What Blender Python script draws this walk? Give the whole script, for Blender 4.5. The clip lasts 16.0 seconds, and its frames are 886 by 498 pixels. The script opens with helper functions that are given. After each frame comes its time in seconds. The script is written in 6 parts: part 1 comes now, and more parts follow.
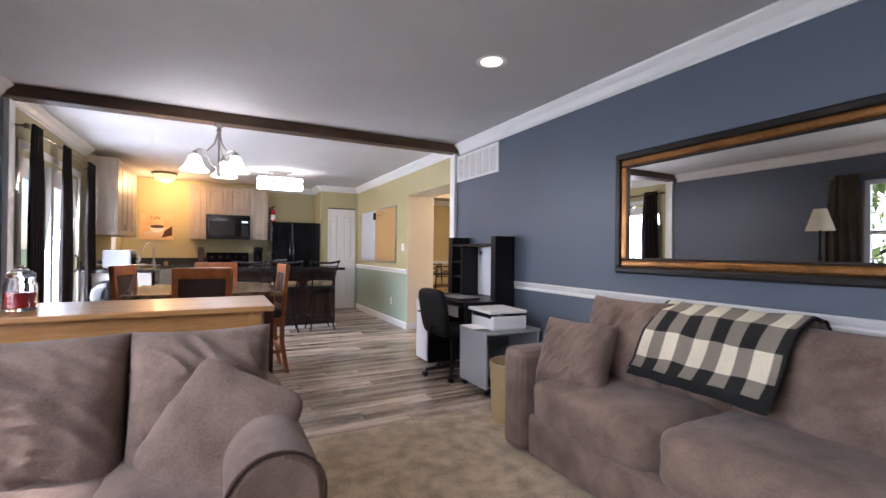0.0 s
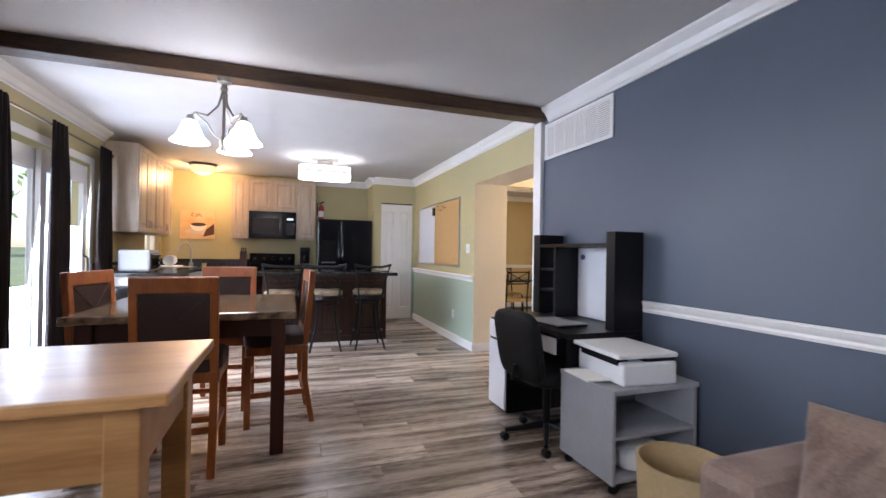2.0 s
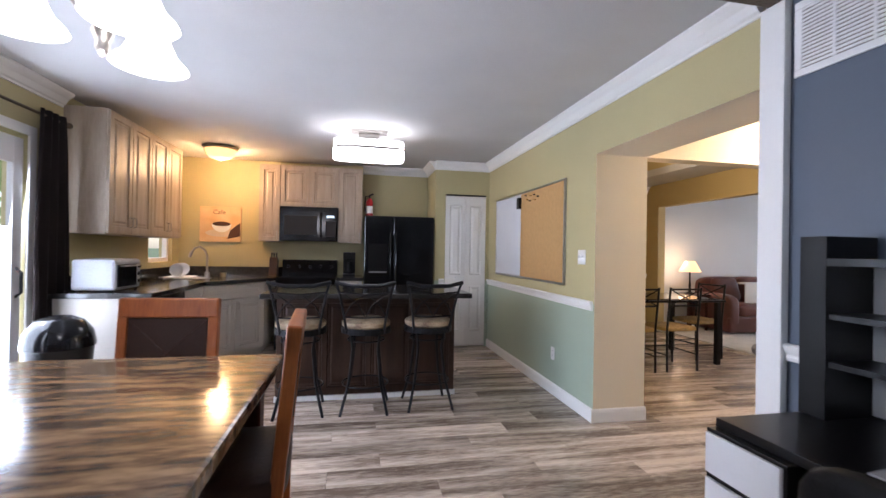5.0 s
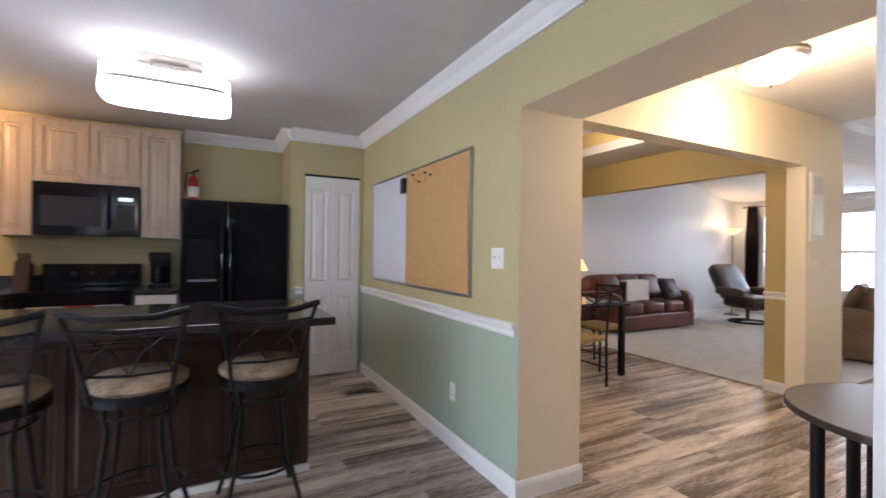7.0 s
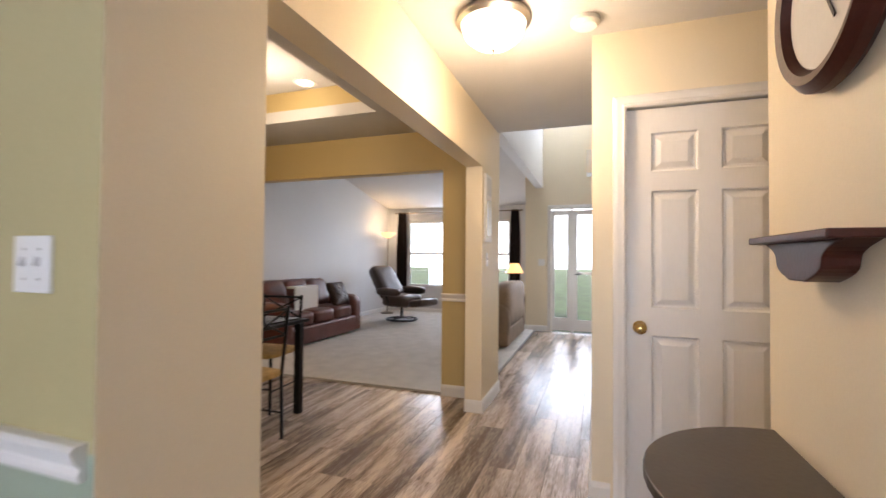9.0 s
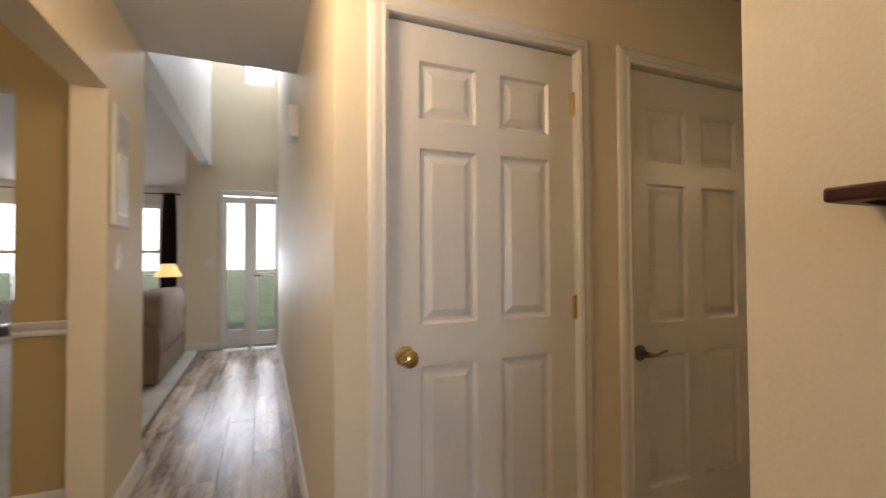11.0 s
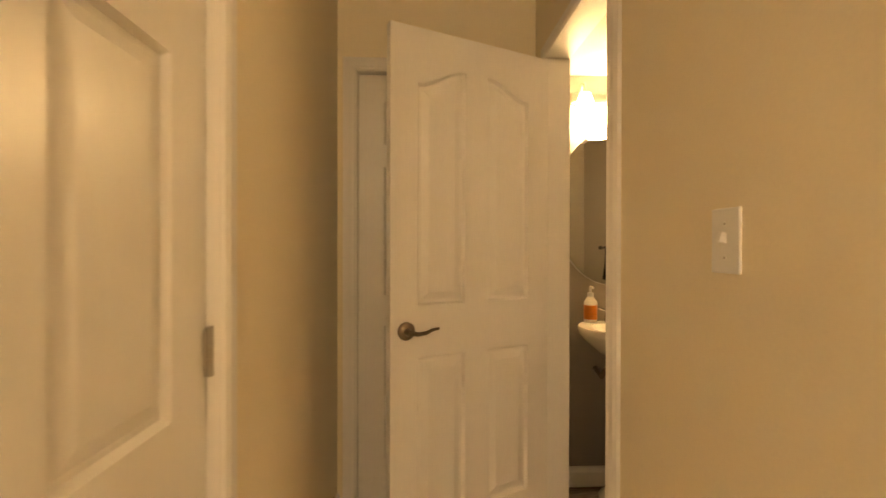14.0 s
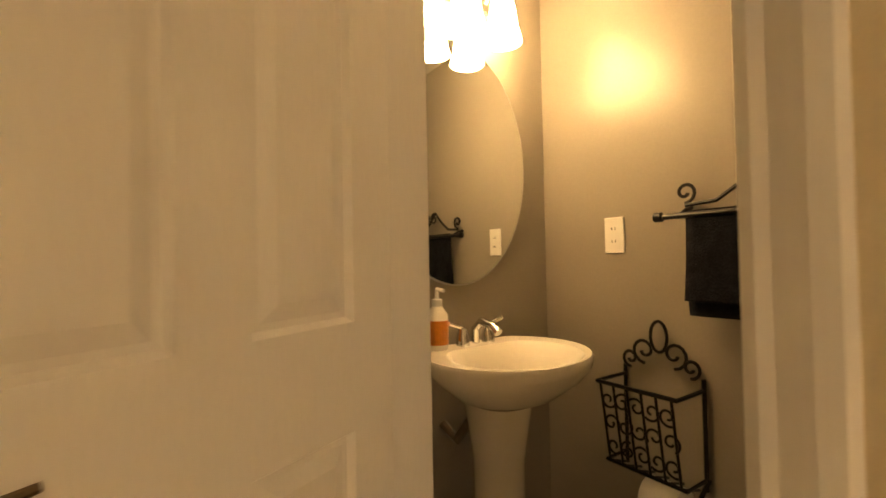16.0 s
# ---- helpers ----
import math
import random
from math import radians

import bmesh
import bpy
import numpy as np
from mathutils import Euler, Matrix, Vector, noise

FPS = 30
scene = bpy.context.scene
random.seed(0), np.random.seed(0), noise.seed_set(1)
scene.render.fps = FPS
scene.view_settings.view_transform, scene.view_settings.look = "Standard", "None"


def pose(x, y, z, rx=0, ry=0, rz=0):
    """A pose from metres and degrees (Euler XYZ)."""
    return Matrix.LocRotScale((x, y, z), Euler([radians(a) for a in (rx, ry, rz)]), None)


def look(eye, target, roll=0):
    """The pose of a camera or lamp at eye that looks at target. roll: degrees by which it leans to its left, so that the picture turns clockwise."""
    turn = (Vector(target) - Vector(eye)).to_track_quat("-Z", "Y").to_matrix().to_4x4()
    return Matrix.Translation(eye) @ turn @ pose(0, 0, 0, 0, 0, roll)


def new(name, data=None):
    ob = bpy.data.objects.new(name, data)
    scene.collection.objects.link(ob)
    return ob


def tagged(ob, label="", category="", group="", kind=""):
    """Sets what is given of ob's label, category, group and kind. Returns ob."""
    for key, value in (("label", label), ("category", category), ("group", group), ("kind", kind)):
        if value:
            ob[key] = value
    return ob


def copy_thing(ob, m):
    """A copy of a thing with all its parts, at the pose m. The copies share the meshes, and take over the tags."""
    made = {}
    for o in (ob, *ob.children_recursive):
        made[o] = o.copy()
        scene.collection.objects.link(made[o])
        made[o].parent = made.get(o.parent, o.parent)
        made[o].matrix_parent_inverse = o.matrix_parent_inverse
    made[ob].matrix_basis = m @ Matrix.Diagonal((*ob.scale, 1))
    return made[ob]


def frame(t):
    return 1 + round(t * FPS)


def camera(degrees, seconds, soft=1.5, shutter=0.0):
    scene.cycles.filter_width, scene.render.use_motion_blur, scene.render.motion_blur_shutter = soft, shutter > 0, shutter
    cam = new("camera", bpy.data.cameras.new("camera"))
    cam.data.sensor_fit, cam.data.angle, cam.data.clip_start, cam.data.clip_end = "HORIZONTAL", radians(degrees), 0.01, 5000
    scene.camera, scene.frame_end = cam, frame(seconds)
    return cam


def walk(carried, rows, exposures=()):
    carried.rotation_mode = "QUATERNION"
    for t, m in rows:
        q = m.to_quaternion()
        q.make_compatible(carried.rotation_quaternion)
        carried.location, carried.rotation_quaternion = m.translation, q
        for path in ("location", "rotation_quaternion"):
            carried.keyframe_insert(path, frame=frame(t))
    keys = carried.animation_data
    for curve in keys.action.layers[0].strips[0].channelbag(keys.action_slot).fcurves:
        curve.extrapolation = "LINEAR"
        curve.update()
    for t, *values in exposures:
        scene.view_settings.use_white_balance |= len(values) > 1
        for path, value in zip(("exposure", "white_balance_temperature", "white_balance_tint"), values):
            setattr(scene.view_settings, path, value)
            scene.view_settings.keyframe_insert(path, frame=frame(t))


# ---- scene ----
cam = camera(90.8, 16.0, shutter=0.4)
METRES, EYE, TILT, LEAN, TURN = 9.5, 1.187, 0.0, 0.0, -27.3
ROWS = [
    (0.0, 0.0, 0.0, 0.0, -0.0, 0.28, -0.57),
    (0.5, -0.0021, 0.0336, 0.0002, 0.27, 0.34, -0.73),
    (1.0, -0.0058, 0.0683, -0.0002, 2.1, 0.37, -0.83),
    (1.5, -0.0121, 0.1044, 0.0005, 4.69, 0.37, -0.9),
    (2.0, -0.0191, 0.1385, 0.0004, 7.89, 0.4, -0.93),
    (2.5, -0.0296, 0.171, 0.0009, 10.94, 0.43, -1.06),
    (3.0, -0.0406, 0.2037, 0.0006, 13.7, 0.48, -1.03),
    (3.5, -0.0504, 0.2352, 0.0011, 16.24, 0.57, -1.02),
    (6.0, -0.0907, 0.3892, 0.0113, 14.38, -0.01, -0.94),
    (6.5, -0.0953, 0.4227, 0.0103, 7.91, 0.11, -0.97),
    (7.0, -0.0984, 0.4558, 0.0093, -0.29, 0.29, -0.74),
    (7.5, -0.0967, 0.4877, 0.0092, -10.88, 0.44, -0.57),
    (8.0, -0.0918, 0.5195, 0.0095, -22.29, 0.48, -0.42),
]
LATE = [
    (10.5, (2.806, 5.474, 1.224), (4.765, 5.08, 1.290), 0.0),
    (11.0, (3.045, 5.425, 1.238), (4.891, 4.663, 1.278), -0.3),
    (11.5, (3.294, 5.321, 1.262), (4.947, 4.195, 1.261), -0.5),
    (12.0, (3.527, 5.155, 1.260), (4.874, 3.667, 1.239), -0.4),
    (12.5, (3.710, 4.932, 1.255), (4.694, 3.187, 1.233), -0.3),
    (13.0, (3.855, 4.673, 1.243), (4.476, 2.774, 1.222), 0.0),
    (13.5, (3.970, 4.378, 1.244), (4.205, 2.391, 1.226), 0.0),
    (14.0, (4.040, 4.051, 1.238), (3.936, 2.053, 1.229), 0.1),
    (14.5, (4.078, 3.731, 1.216), (3.669, 1.775, 1.219), 0.0),
    (15.0, (4.057, 3.420, 1.194), (3.367, 1.538, 1.209), -0.5),
    (15.5, (3.998, 3.180, 1.160), (3.081, 1.392, 1.209), -0.9),
    (16.0, (3.894, 2.988, 1.135), (2.774, 1.332, 1.172), -1.1),
]
early = [(t, pose(0, 0, EYE, TILT, LEAN, TURN) @ pose(METRES * x, METRES * y, METRES * z, 90 + pitch, roll, yaw)) for t, x, y, z, yaw, pitch, roll in ROWS]
EXPOSURES = [(0.0, 0.8, 6100, 21), (2.0, 0.78, 5950, 19), (3.5, 0.74, 5800, 18), (6.0, 0.44, 5950, 20), (8.0, 0.4, 6000, 19), (10.5, -0.2, 6450, 18), (11.3, -0.4, 6900, 17), (12.0, -0.22, 8200, 17), (12.5, 0.3, 8300, 16), (13.5, 0.98, 8300, 15), (15.0, 1.45, 8500, 14), (16.0, 1.0, 8600, 14)]
walk(cam, early + [(t, look(eye, target, roll)) for t, eye, target, roll in LATE], EXPOSURES)

# ---- world, sun, large lights ----
world = bpy.data.worlds.new("sky")
scene.world = world
world.use_nodes = True
sky = world.node_tree.nodes.new("ShaderNodeTexSky")
sky.sky_type, sky.sun_disc, sky.sun_elevation, sky.sun_rotation = "NISHITA", False, radians(50), radians(-80)
background = world.node_tree.nodes["Background"]
background.inputs["Strength"].default_value = 0.15
world.node_tree.links.new(sky.outputs[0], background.inputs[0])
sun = new("sun", bpy.data.lights.new("sun", "SUN"))
sun.data.energy, sun.data.angle, sun.data.color = 5.0, radians(3), (1.0, 0.95, 0.88)
sun.matrix_world = look((-8.26, 1.46, 10), (0, 0, 0))


def lamp(name, kind, place, watts, colour, size=0.1, toward=None, size_y=None):
    data = bpy.data.lights.new(name, kind)
    data.energy, data.color = watts, colour
    if kind == "AREA":
        data.size = size
        if size_y:
            data.shape, data.size_y = "RECTANGLE", size_y
    else:
        data.shadow_soft_size = size
    if kind == "SPOT":
        data.spot_size, data.spot_blend = radians(130), 0.8
    ob = new(name, data)
    ob.matrix_world = look(place, toward) if toward else pose(*place)
    return ob


DAY, WARM, COOL = (0.80, 0.90, 1.0), (1.0, 0.74, 0.42), (1.0, 0.97, 0.94)
lamp("patio_daylight", "AREA", (-1.56, 5.8, 1.05), 95, DAY, 1.9, (0, 5.8, 0.9), 1.6)
lamp("living_window_daylight", "AREA", (-1.56, 0.6, 1.4), 58, DAY, 1.1, (0, 0.6, 0.7), 3.2)
lamp("front_room_daylight", "AREA", (11.42, 8.1, 1.4), 40, DAY, 1.5, (5, 8.1, 1.0), 2.2)
lamp("front_door_daylight", "AREA", (9.7, 5.5, 1.1), 20, DAY, 1.7, (5, 5.5, 0.9), 0.6)
lamp("foyer_window_daylight", "AREA", (9.7, 5.4, 4.3), 75, DAY, 0.9, (7, 5.6, 2.5), 0.9)
lamp("recessed_glow", "SPOT", (1.61, 2.44, 2.45), 42, (1.0, 0.85, 0.62), 0.05, (1.61, 2.44, 0))
lamp("sink_glow", "POINT", (-0.8, 8.75, 2.24), 26, (1.0, 0.6, 0.26), 0.1)
lamp("hall_glow", "POINT", (4.08, 5.6, 2.06), 27, (1.0, 0.75, 0.45), 0.12)
lamp("dining_glow", "POINT", (4.6, 7.6, 2.35), 18, (1.0, 0.78, 0.5), 0.1)
lamp("chandelier_glow", "POINT", (0.0, 4.6, 1.84), 14, COOL, 0.15)
lamp("torchiere_glow", "POINT", (10.9, 9.5, 1.85), 12, WARM, 0.1)
lamp("lamp_glow", "POINT", (10.3, 6.75, 1.25), 8, WARM, 0.08)
lamp("side_lamp_glow", "POINT", (6.3, 9.6, 1.15), 6, WARM, 0.08)

# ---- materials ----
M = {}


def mat(name, base, rough=0.5, metal=0.0, var=0.12, scale=3.0, bump=0.05, fine=80.0, stretch=(1, 1, 1), second=None, rand=0.0, coat=0.0, glow=None, sheen=0.0, tight=0.14, spec=0.5):
    """A surface with blotches at one scale and grain at another."""
    m = bpy.data.materials.new(name)
    m.use_nodes = True
    t = m.node_tree
    n, link = t.nodes, t.links.new
    b = n["Principled BSDF"]
    b.inputs["Roughness"].default_value, b.inputs["Metallic"].default_value = rough, metal
    b.inputs["Coat Weight"].default_value = coat
    b.inputs["Specular IOR Level"].default_value = spec
    b.inputs["Sheen Weight"].default_value = sheen
    co = n.new("ShaderNodeTexCoord")
    mp = n.new("ShaderNodeMapping")
    mp.inputs["Scale"].default_value = stretch
    link(co.outputs["Object"], mp.inputs["Vector"])
    vec = mp.outputs[0]
    if rand:
        info = n.new("ShaderNodeObjectInfo")
        add = n.new("ShaderNodeVectorMath")
        add.operation = "MULTIPLY_ADD"
        add.inputs[1].default_value = (37, 17, 11)
        link(info.outputs["Random"], add.inputs[0])
        link(vec, add.inputs[2])
        vec = add.outputs[0]
    big, small = n.new("ShaderNodeTexNoise"), n.new("ShaderNodeTexNoise")
    big.inputs["Scale"].default_value, big.inputs["Detail"].default_value = scale, 4
    small.inputs["Scale"].default_value, small.inputs["Detail"].default_value = fine, 3
    link(vec, big.inputs["Vector"])
    link(vec, small.inputs["Vector"])
    mix = n.new("ShaderNodeMix")
    mix.data_type, mix.inputs[0].default_value = "FLOAT", 0.35
    link(big.outputs["Fac"], mix.inputs[2])
    link(small.outputs["Fac"], mix.inputs[3])
    ramp = n.new("ShaderNodeValToRGB")
    other = second or tuple(c * (1 - var * 2) for c in base)
    ramp.color_ramp.elements[0].position, ramp.color_ramp.elements[1].position = 0.5 - tight, 0.5 + tight
    ramp.color_ramp.elements[0].color, ramp.color_ramp.elements[1].color = (*other, 1), (*base, 1)
    link(mix.outputs[0], ramp.inputs[0])
    colour = ramp.outputs[0]
    if rand:
        hsv = n.new("ShaderNodeHueSaturation")
        span = n.new("ShaderNodeMapRange")
        span.inputs[3].default_value, span.inputs[4].default_value = 1 - rand, 1 + rand
        link(info.outputs["Random"], span.inputs[0])
        link(span.outputs[0], hsv.inputs["Value"])
        link(colour, hsv.inputs["Color"])
        colour = hsv.outputs[0]
    link(colour, b.inputs["Base Color"])
    if bump:
        bp = n.new("ShaderNodeBump")
        bp.inputs["Strength"].default_value, bp.inputs["Distance"].default_value = min(1, bump * 4), 0.004
        link(small.outputs["Fac"], bp.inputs["Height"])
        link(bp.outputs[0], b.inputs["Normal"])
    if glow:
        b.inputs["Emission Color"].default_value, b.inputs["Emission Strength"].default_value = (*glow[0], 1), glow[1]
    M[name] = m
    return m


def glass(name, tint=(1, 1, 1), rough=0.0):
    m = bpy.data.materials.new(name)
    m.use_nodes = True
    b = m.node_tree.nodes["Principled BSDF"]
    b.inputs["Base Color"].default_value, b.inputs["Roughness"].default_value = (*tint, 1), rough
    b.inputs["Transmission Weight"].default_value, b.inputs["IOR"].default_value = 1.0, 1.02 if name == "pane_glass" else 1.45
    M[name] = m


def mirror(name):
    m = bpy.data.materials.new(name)
    m.use_nodes = True
    b = m.node_tree.nodes["Principled BSDF"]
    b.inputs["Base Color"].default_value, b.inputs["Roughness"].default_value, b.inputs["Metallic"].default_value = (0.88, 0.9, 0.9, 1), 0.01, 1.0
    M[name] = m


glass("pane_glass")
glass("clear_glass")
mirror("mirror_glass")
mat("blue_paint", (0.092, 0.114, 0.152), 0.5, var=0.04, scale=1.2, bump=0.03, fine=140)
mat("yellow_paint", (0.47, 0.41, 0.215), 0.55, var=0.04, scale=1.2, bump=0.03, fine=140)
mat("green_paint", (0.36, 0.43, 0.33), 0.55, var=0.04, scale=1.2, bump=0.03, fine=140)
mat("cream_paint", (0.80, 0.715, 0.55), 0.55, var=0.03, scale=1.2, bump=0.03, fine=140)
mat("tan_paint", (0.56, 0.43, 0.19), 0.55, var=0.04, scale=1.2, bump=0.03, fine=140)
mat("pale_paint", (0.66, 0.66, 0.66), 0.55, var=0.03, scale=1.2, bump=0.03, fine=140)
mat("bath_paint", (0.31, 0.28, 0.24), 0.3, var=0.05, scale=1.2, bump=0.03, fine=140)
mat("ceiling_white", (0.60, 0.59, 0.58), 0.8, var=0.04, scale=2, bump=0.12, fine=110)
mat("trim_white", (0.8, 0.79, 0.77), 0.35, var=0.02, scale=2, bump=0.01)
mat("door_white", (0.78, 0.76, 0.73), 0.3, var=0.03, scale=2, bump=0.015, fine=160, stretch=(1, 1, 0.15))
mat("subfloor", (0.05, 0.04, 0.03), 0.9)
mat("plank_wood", (0.61, 0.505, 0.415), 0.25, var=0.2, scale=2.2, bump=0.04, fine=26, stretch=(0.55, 5.5, 1), second=(0.15, 0.108, 0.08), rand=0.3, tight=0.1)
mat("rug_pile", (0.60, 0.46, 0.29), 0.95, var=0.2, scale=9, bump=0.5, fine=120, second=(0.27, 0.20, 0.12), sheen=0.3)
mat("pale_carpet", (0.56, 0.53, 0.48), 0.95, var=0.12, scale=6, bump=0.5, fine=120, sheen=0.3)
mat("beam_wood", (0.12, 0.062, 0.03), 0.5, var=0.25, scale=3, bump=0.15, fine=30, stretch=(0.6, 6, 6), second=(0.035, 0.018, 0.01))
mat("sofa_suede", (0.265, 0.187, 0.146), 0.85, var=0.2, scale=6, bump=0.12, fine=150, second=(0.115, 0.073, 0.055), sheen=0.15, tight=0.16, spec=0.2)
mat("black_metal", (0.012, 0.012, 0.013), 0.4, 0.6, bump=0.02)
mat("brushed_nickel", (0.5, 0.47, 0.43), 0.28, 1.0, bump=0.02, fine=200)
mat("chrome", (0.8, 0.8, 0.8), 0.08, 1.0, bump=0)
mat("brass", (0.85, 0.62, 0.25), 0.18, 1.0, bump=0)
mat("bronze", (0.19, 0.15, 0.11), 0.3, 1.0, bump=0)
mat("shade_lit", (0.9, 0.88, 0.82), 0.5, bump=0, glow=((1.0, 0.93, 0.82), 2.0))
mat("kitchen_shade_lit", (0.9, 0.9, 0.88), 0.5, bump=0, glow=((1.0, 0.98, 0.94), 4.2))
mat("warm_shade_lit", (0.9, 0.7, 0.45), 0.5, bump=0, glow=((1.0, 0.52, 0.17), 1.5))
mat("hall_shade_lit", (0.9, 0.85, 0.75), 0.5, bump=0, glow=((1.0, 0.86, 0.6), 3.5))

# ---- mesh helpers ----
def B():
    return bmesh.new()


def part(name, bm, material, parent=None, label="", smooth=False, bevel=0.0):
    mesh = bpy.data.meshes.new(name)
    bmesh.ops.recalc_face_normals(bm, faces=bm.faces)
    bm.to_mesh(mesh)
    bm.free()
    mats = material if isinstance(material, (list, tuple)) else [material]
    for m in mats:
        mesh.materials.append(M[m])
    if smooth:
        mesh.polygons.foreach_set("use_smooth", [True] * len(mesh.polygons))
        mesh.set_sharp_from_angle(angle=radians(40))
    ob = new(name, mesh)
    if bevel:
        mod = ob.modifiers.new("edge", "BEVEL")
        mod.width, mod.segments, mod.limit_method = bevel, 2, "ANGLE"
    if parent:
        ob.parent = parent
    if label:
        ob["label"] = label
    return ob


def thing(name, label, category, group="", at=None):
    ob = new(name)
    ob.empty_display_size = 0.05
    if at is not None:
        ob.matrix_basis = at
    return tagged(ob, label, category, group)


def box(bm, lo, hi, m=None):
    v = [bm.verts.new((x, y, z)) for x in (lo[0], hi[0]) for y in (lo[1], hi[1]) for z in (lo[2], hi[2])]
    if m:
        for p in v:
            p.co = m @ p.co
    for f in ((0, 1, 3, 2), (4, 6, 7, 5), (0, 4, 5, 1), (2, 3, 7, 6), (0, 2, 6, 4), (1, 5, 7, 3)):
        bm.faces.new([v[i] for i in f])
    return bm


def prism(bm, outline, z0, z1, m=None):
    low = [bm.verts.new((x, y, z0)) for x, y in outline]
    high = [bm.verts.new((x, y, z1)) for x, y in outline]
    if m:
        for p in low + high:
            p.co = m @ p.co
    bm.faces.new(low[::-1])
    bm.faces.new(high)
    for i in range(len(low)):
        j = (i + 1) % len(low)
        bm.faces.new((low[i], low[j], high[j], high[i]))
    return bm


def tube(bm, points, r, seg=8, r_end=None, closed=False):
    """A round bar along points."""
    pts = [Vector(p) for p in points]
    n = len(pts)
    rings, ref = [], None
    for i, p in enumerate(pts):
        a = pts[i - 1] if (i or closed) else p
        b = pts[(i + 1) % n] if (i < n - 1 or closed) else p
        d = (b - a).normalized()
        if ref is None:
            ref = d.orthogonal().normalized()
        side = (ref - d * ref.dot(d)).normalized()
        ref, up = side, d.cross(side)
        rad = r if r_end is None else r + (r_end - r) * i / (n - 1)
        rings.append([bm.verts.new(p + (side * math.cos(k) + up * math.sin(k)) * rad) for k in (2 * math.pi * j / seg for j in range(seg))])
    for i in range(n if closed else n - 1):
        a, b = rings[i], rings[(i + 1) % n]
        for j in range(seg):
            k = (j + 1) % seg
            bm.faces.new((a[j], a[k], b[k], b[j]))
    if not closed:
        bm.faces.new(rings[0][::-1])
        bm.faces.new(rings[-1])
    return bm


def lathe(bm, profile, centre=(0, 0, 0), seg=24, m=None):
    """Turns (radius, height) pairs round the upright through centre."""
    rings = []
    for r, z in profile:
        if r < 1e-5:
            rings.append([bm.verts.new((centre[0], centre[1], centre[2] + z))])
        else:
            rings.append([bm.verts.new((centre[0] + r * math.cos(2 * math.pi * j / seg), centre[1] + r * math.sin(2 * math.pi * j / seg), centre[2] + z)) for j in range(seg)])
    if m:
        for ring in rings:
            for v in ring:
                v.co = m @ v.co
    for a, b in zip(rings, rings[1:]):
        for j in range(seg):
            k = (j + 1) % seg
            f = [a[0] if len(a) == 1 else a[j], b[0] if len(b) == 1 else b[j], b[0] if len(b) == 1 else b[k], a[0] if len(a) == 1 else a[k]]
            f = list(dict.fromkeys(f))
            if len(f) > 2:
                bm.faces.new(f)
    return bm


def pillow(bm, size, m, power=3.2, puff=0.0, wrinkle=0.012, n=14, seed=0):
    """A stuffed cushion: a box with swollen faces, soft edges and creases."""
    made = {}

    def vert(x, y, z):
        key = (round(x, 5), round(y, 5), round(z, 5))
        if key not in made:
            d = (abs(x) ** power + abs(y) ** power + abs(z) ** power) ** (1 / power)
            p = Vector((x, y, z)) / d
            p.z *= 1 + puff * (1 - p.x * p.x) * (1 - p.y * p.y)
            q = Vector((p.x * size[0], p.y * size[1], p.z * size[2])) / 2
            w = noise.noise(Vector((q.x * 5 + seed * 7, q.y * 9, q.z * 5))) + 0.5 * noise.noise(Vector((q.x * 14 + seed, q.y * 20, q.z * 12)))
            q += q.normalized() * w * wrinkle
            made[key] = bm.verts.new(m @ q)
        return made[key]

    steps = [math.tan((2 * i / n - 1) * math.pi / 4) for i in range(n + 1)]
    for axis in range(3):
        for s in (-1, 1):
            for i in range(n):
                for j in range(n):
                    f = []
                    for a, b in ((i, j), (i + 1, j), (i + 1, j + 1), (i, j + 1)):
                        c = [steps[a], steps[b]]
                        c.insert(axis, s)
                        f.append(vert(*c))
                    bm.faces.new(f)
    return bm


def cushion(bm, size, m, seed=0, n=64):
    """A sewn square cushion: full in the middle, thin at the seams, with creases and drawn-in sides."""
    def point(i, j, s):
        u, v = 2 * i / n - 1, 2 * j / n - 1
        x, y = u * (1 - 0.05 * (1 - v * v)), v * (1 - 0.05 * (1 - u * u))
        t = ((1 - u ** 4) * (1 - v ** 4)) ** 0.42
        w = noise.noise(Vector((u * 2.2 + seed * 3, v * 2.2, s))) * 0.10 + abs(noise.noise(Vector((u * 3 + v * 4 + seed, v * 1.4 - u, s + 4)))) * -0.3
        w -= 0.06 * max(0.0, 0.35 - abs(noise.noise(Vector((u * 2.5 - v * 6 + seed * 2, v * 2 + u, s + 9)))) * 3)
        return m @ Vector((x * size[0] / 2, y * size[1] / 2, s * size[2] / 2 * (t * (1 + w) + 0.04)))
    sides = []
    for s in (-1, 1):
        g = [[bm.verts.new(point(i, j, s)) for i in range(n + 1)] for j in range(n + 1)]
        for j in range(n):
            for i in range(n):
                bm.faces.new((g[j][i], g[j][i + 1], g[j + 1][i + 1], g[j + 1][i]))
        sides.append([g[0][i] for i in range(n)] + [g[j][n] for j in range(n)] + [g[n][i] for i in range(n, 0, -1)] + [g[j][0] for j in range(n, 0, -1)])
    for k in range(len(sides[0])):
        q = (k + 1) % len(sides[0])
        bm.faces.new((sides[0][k], sides[0][q], sides[1][q], sides[1][k]))
    return bm


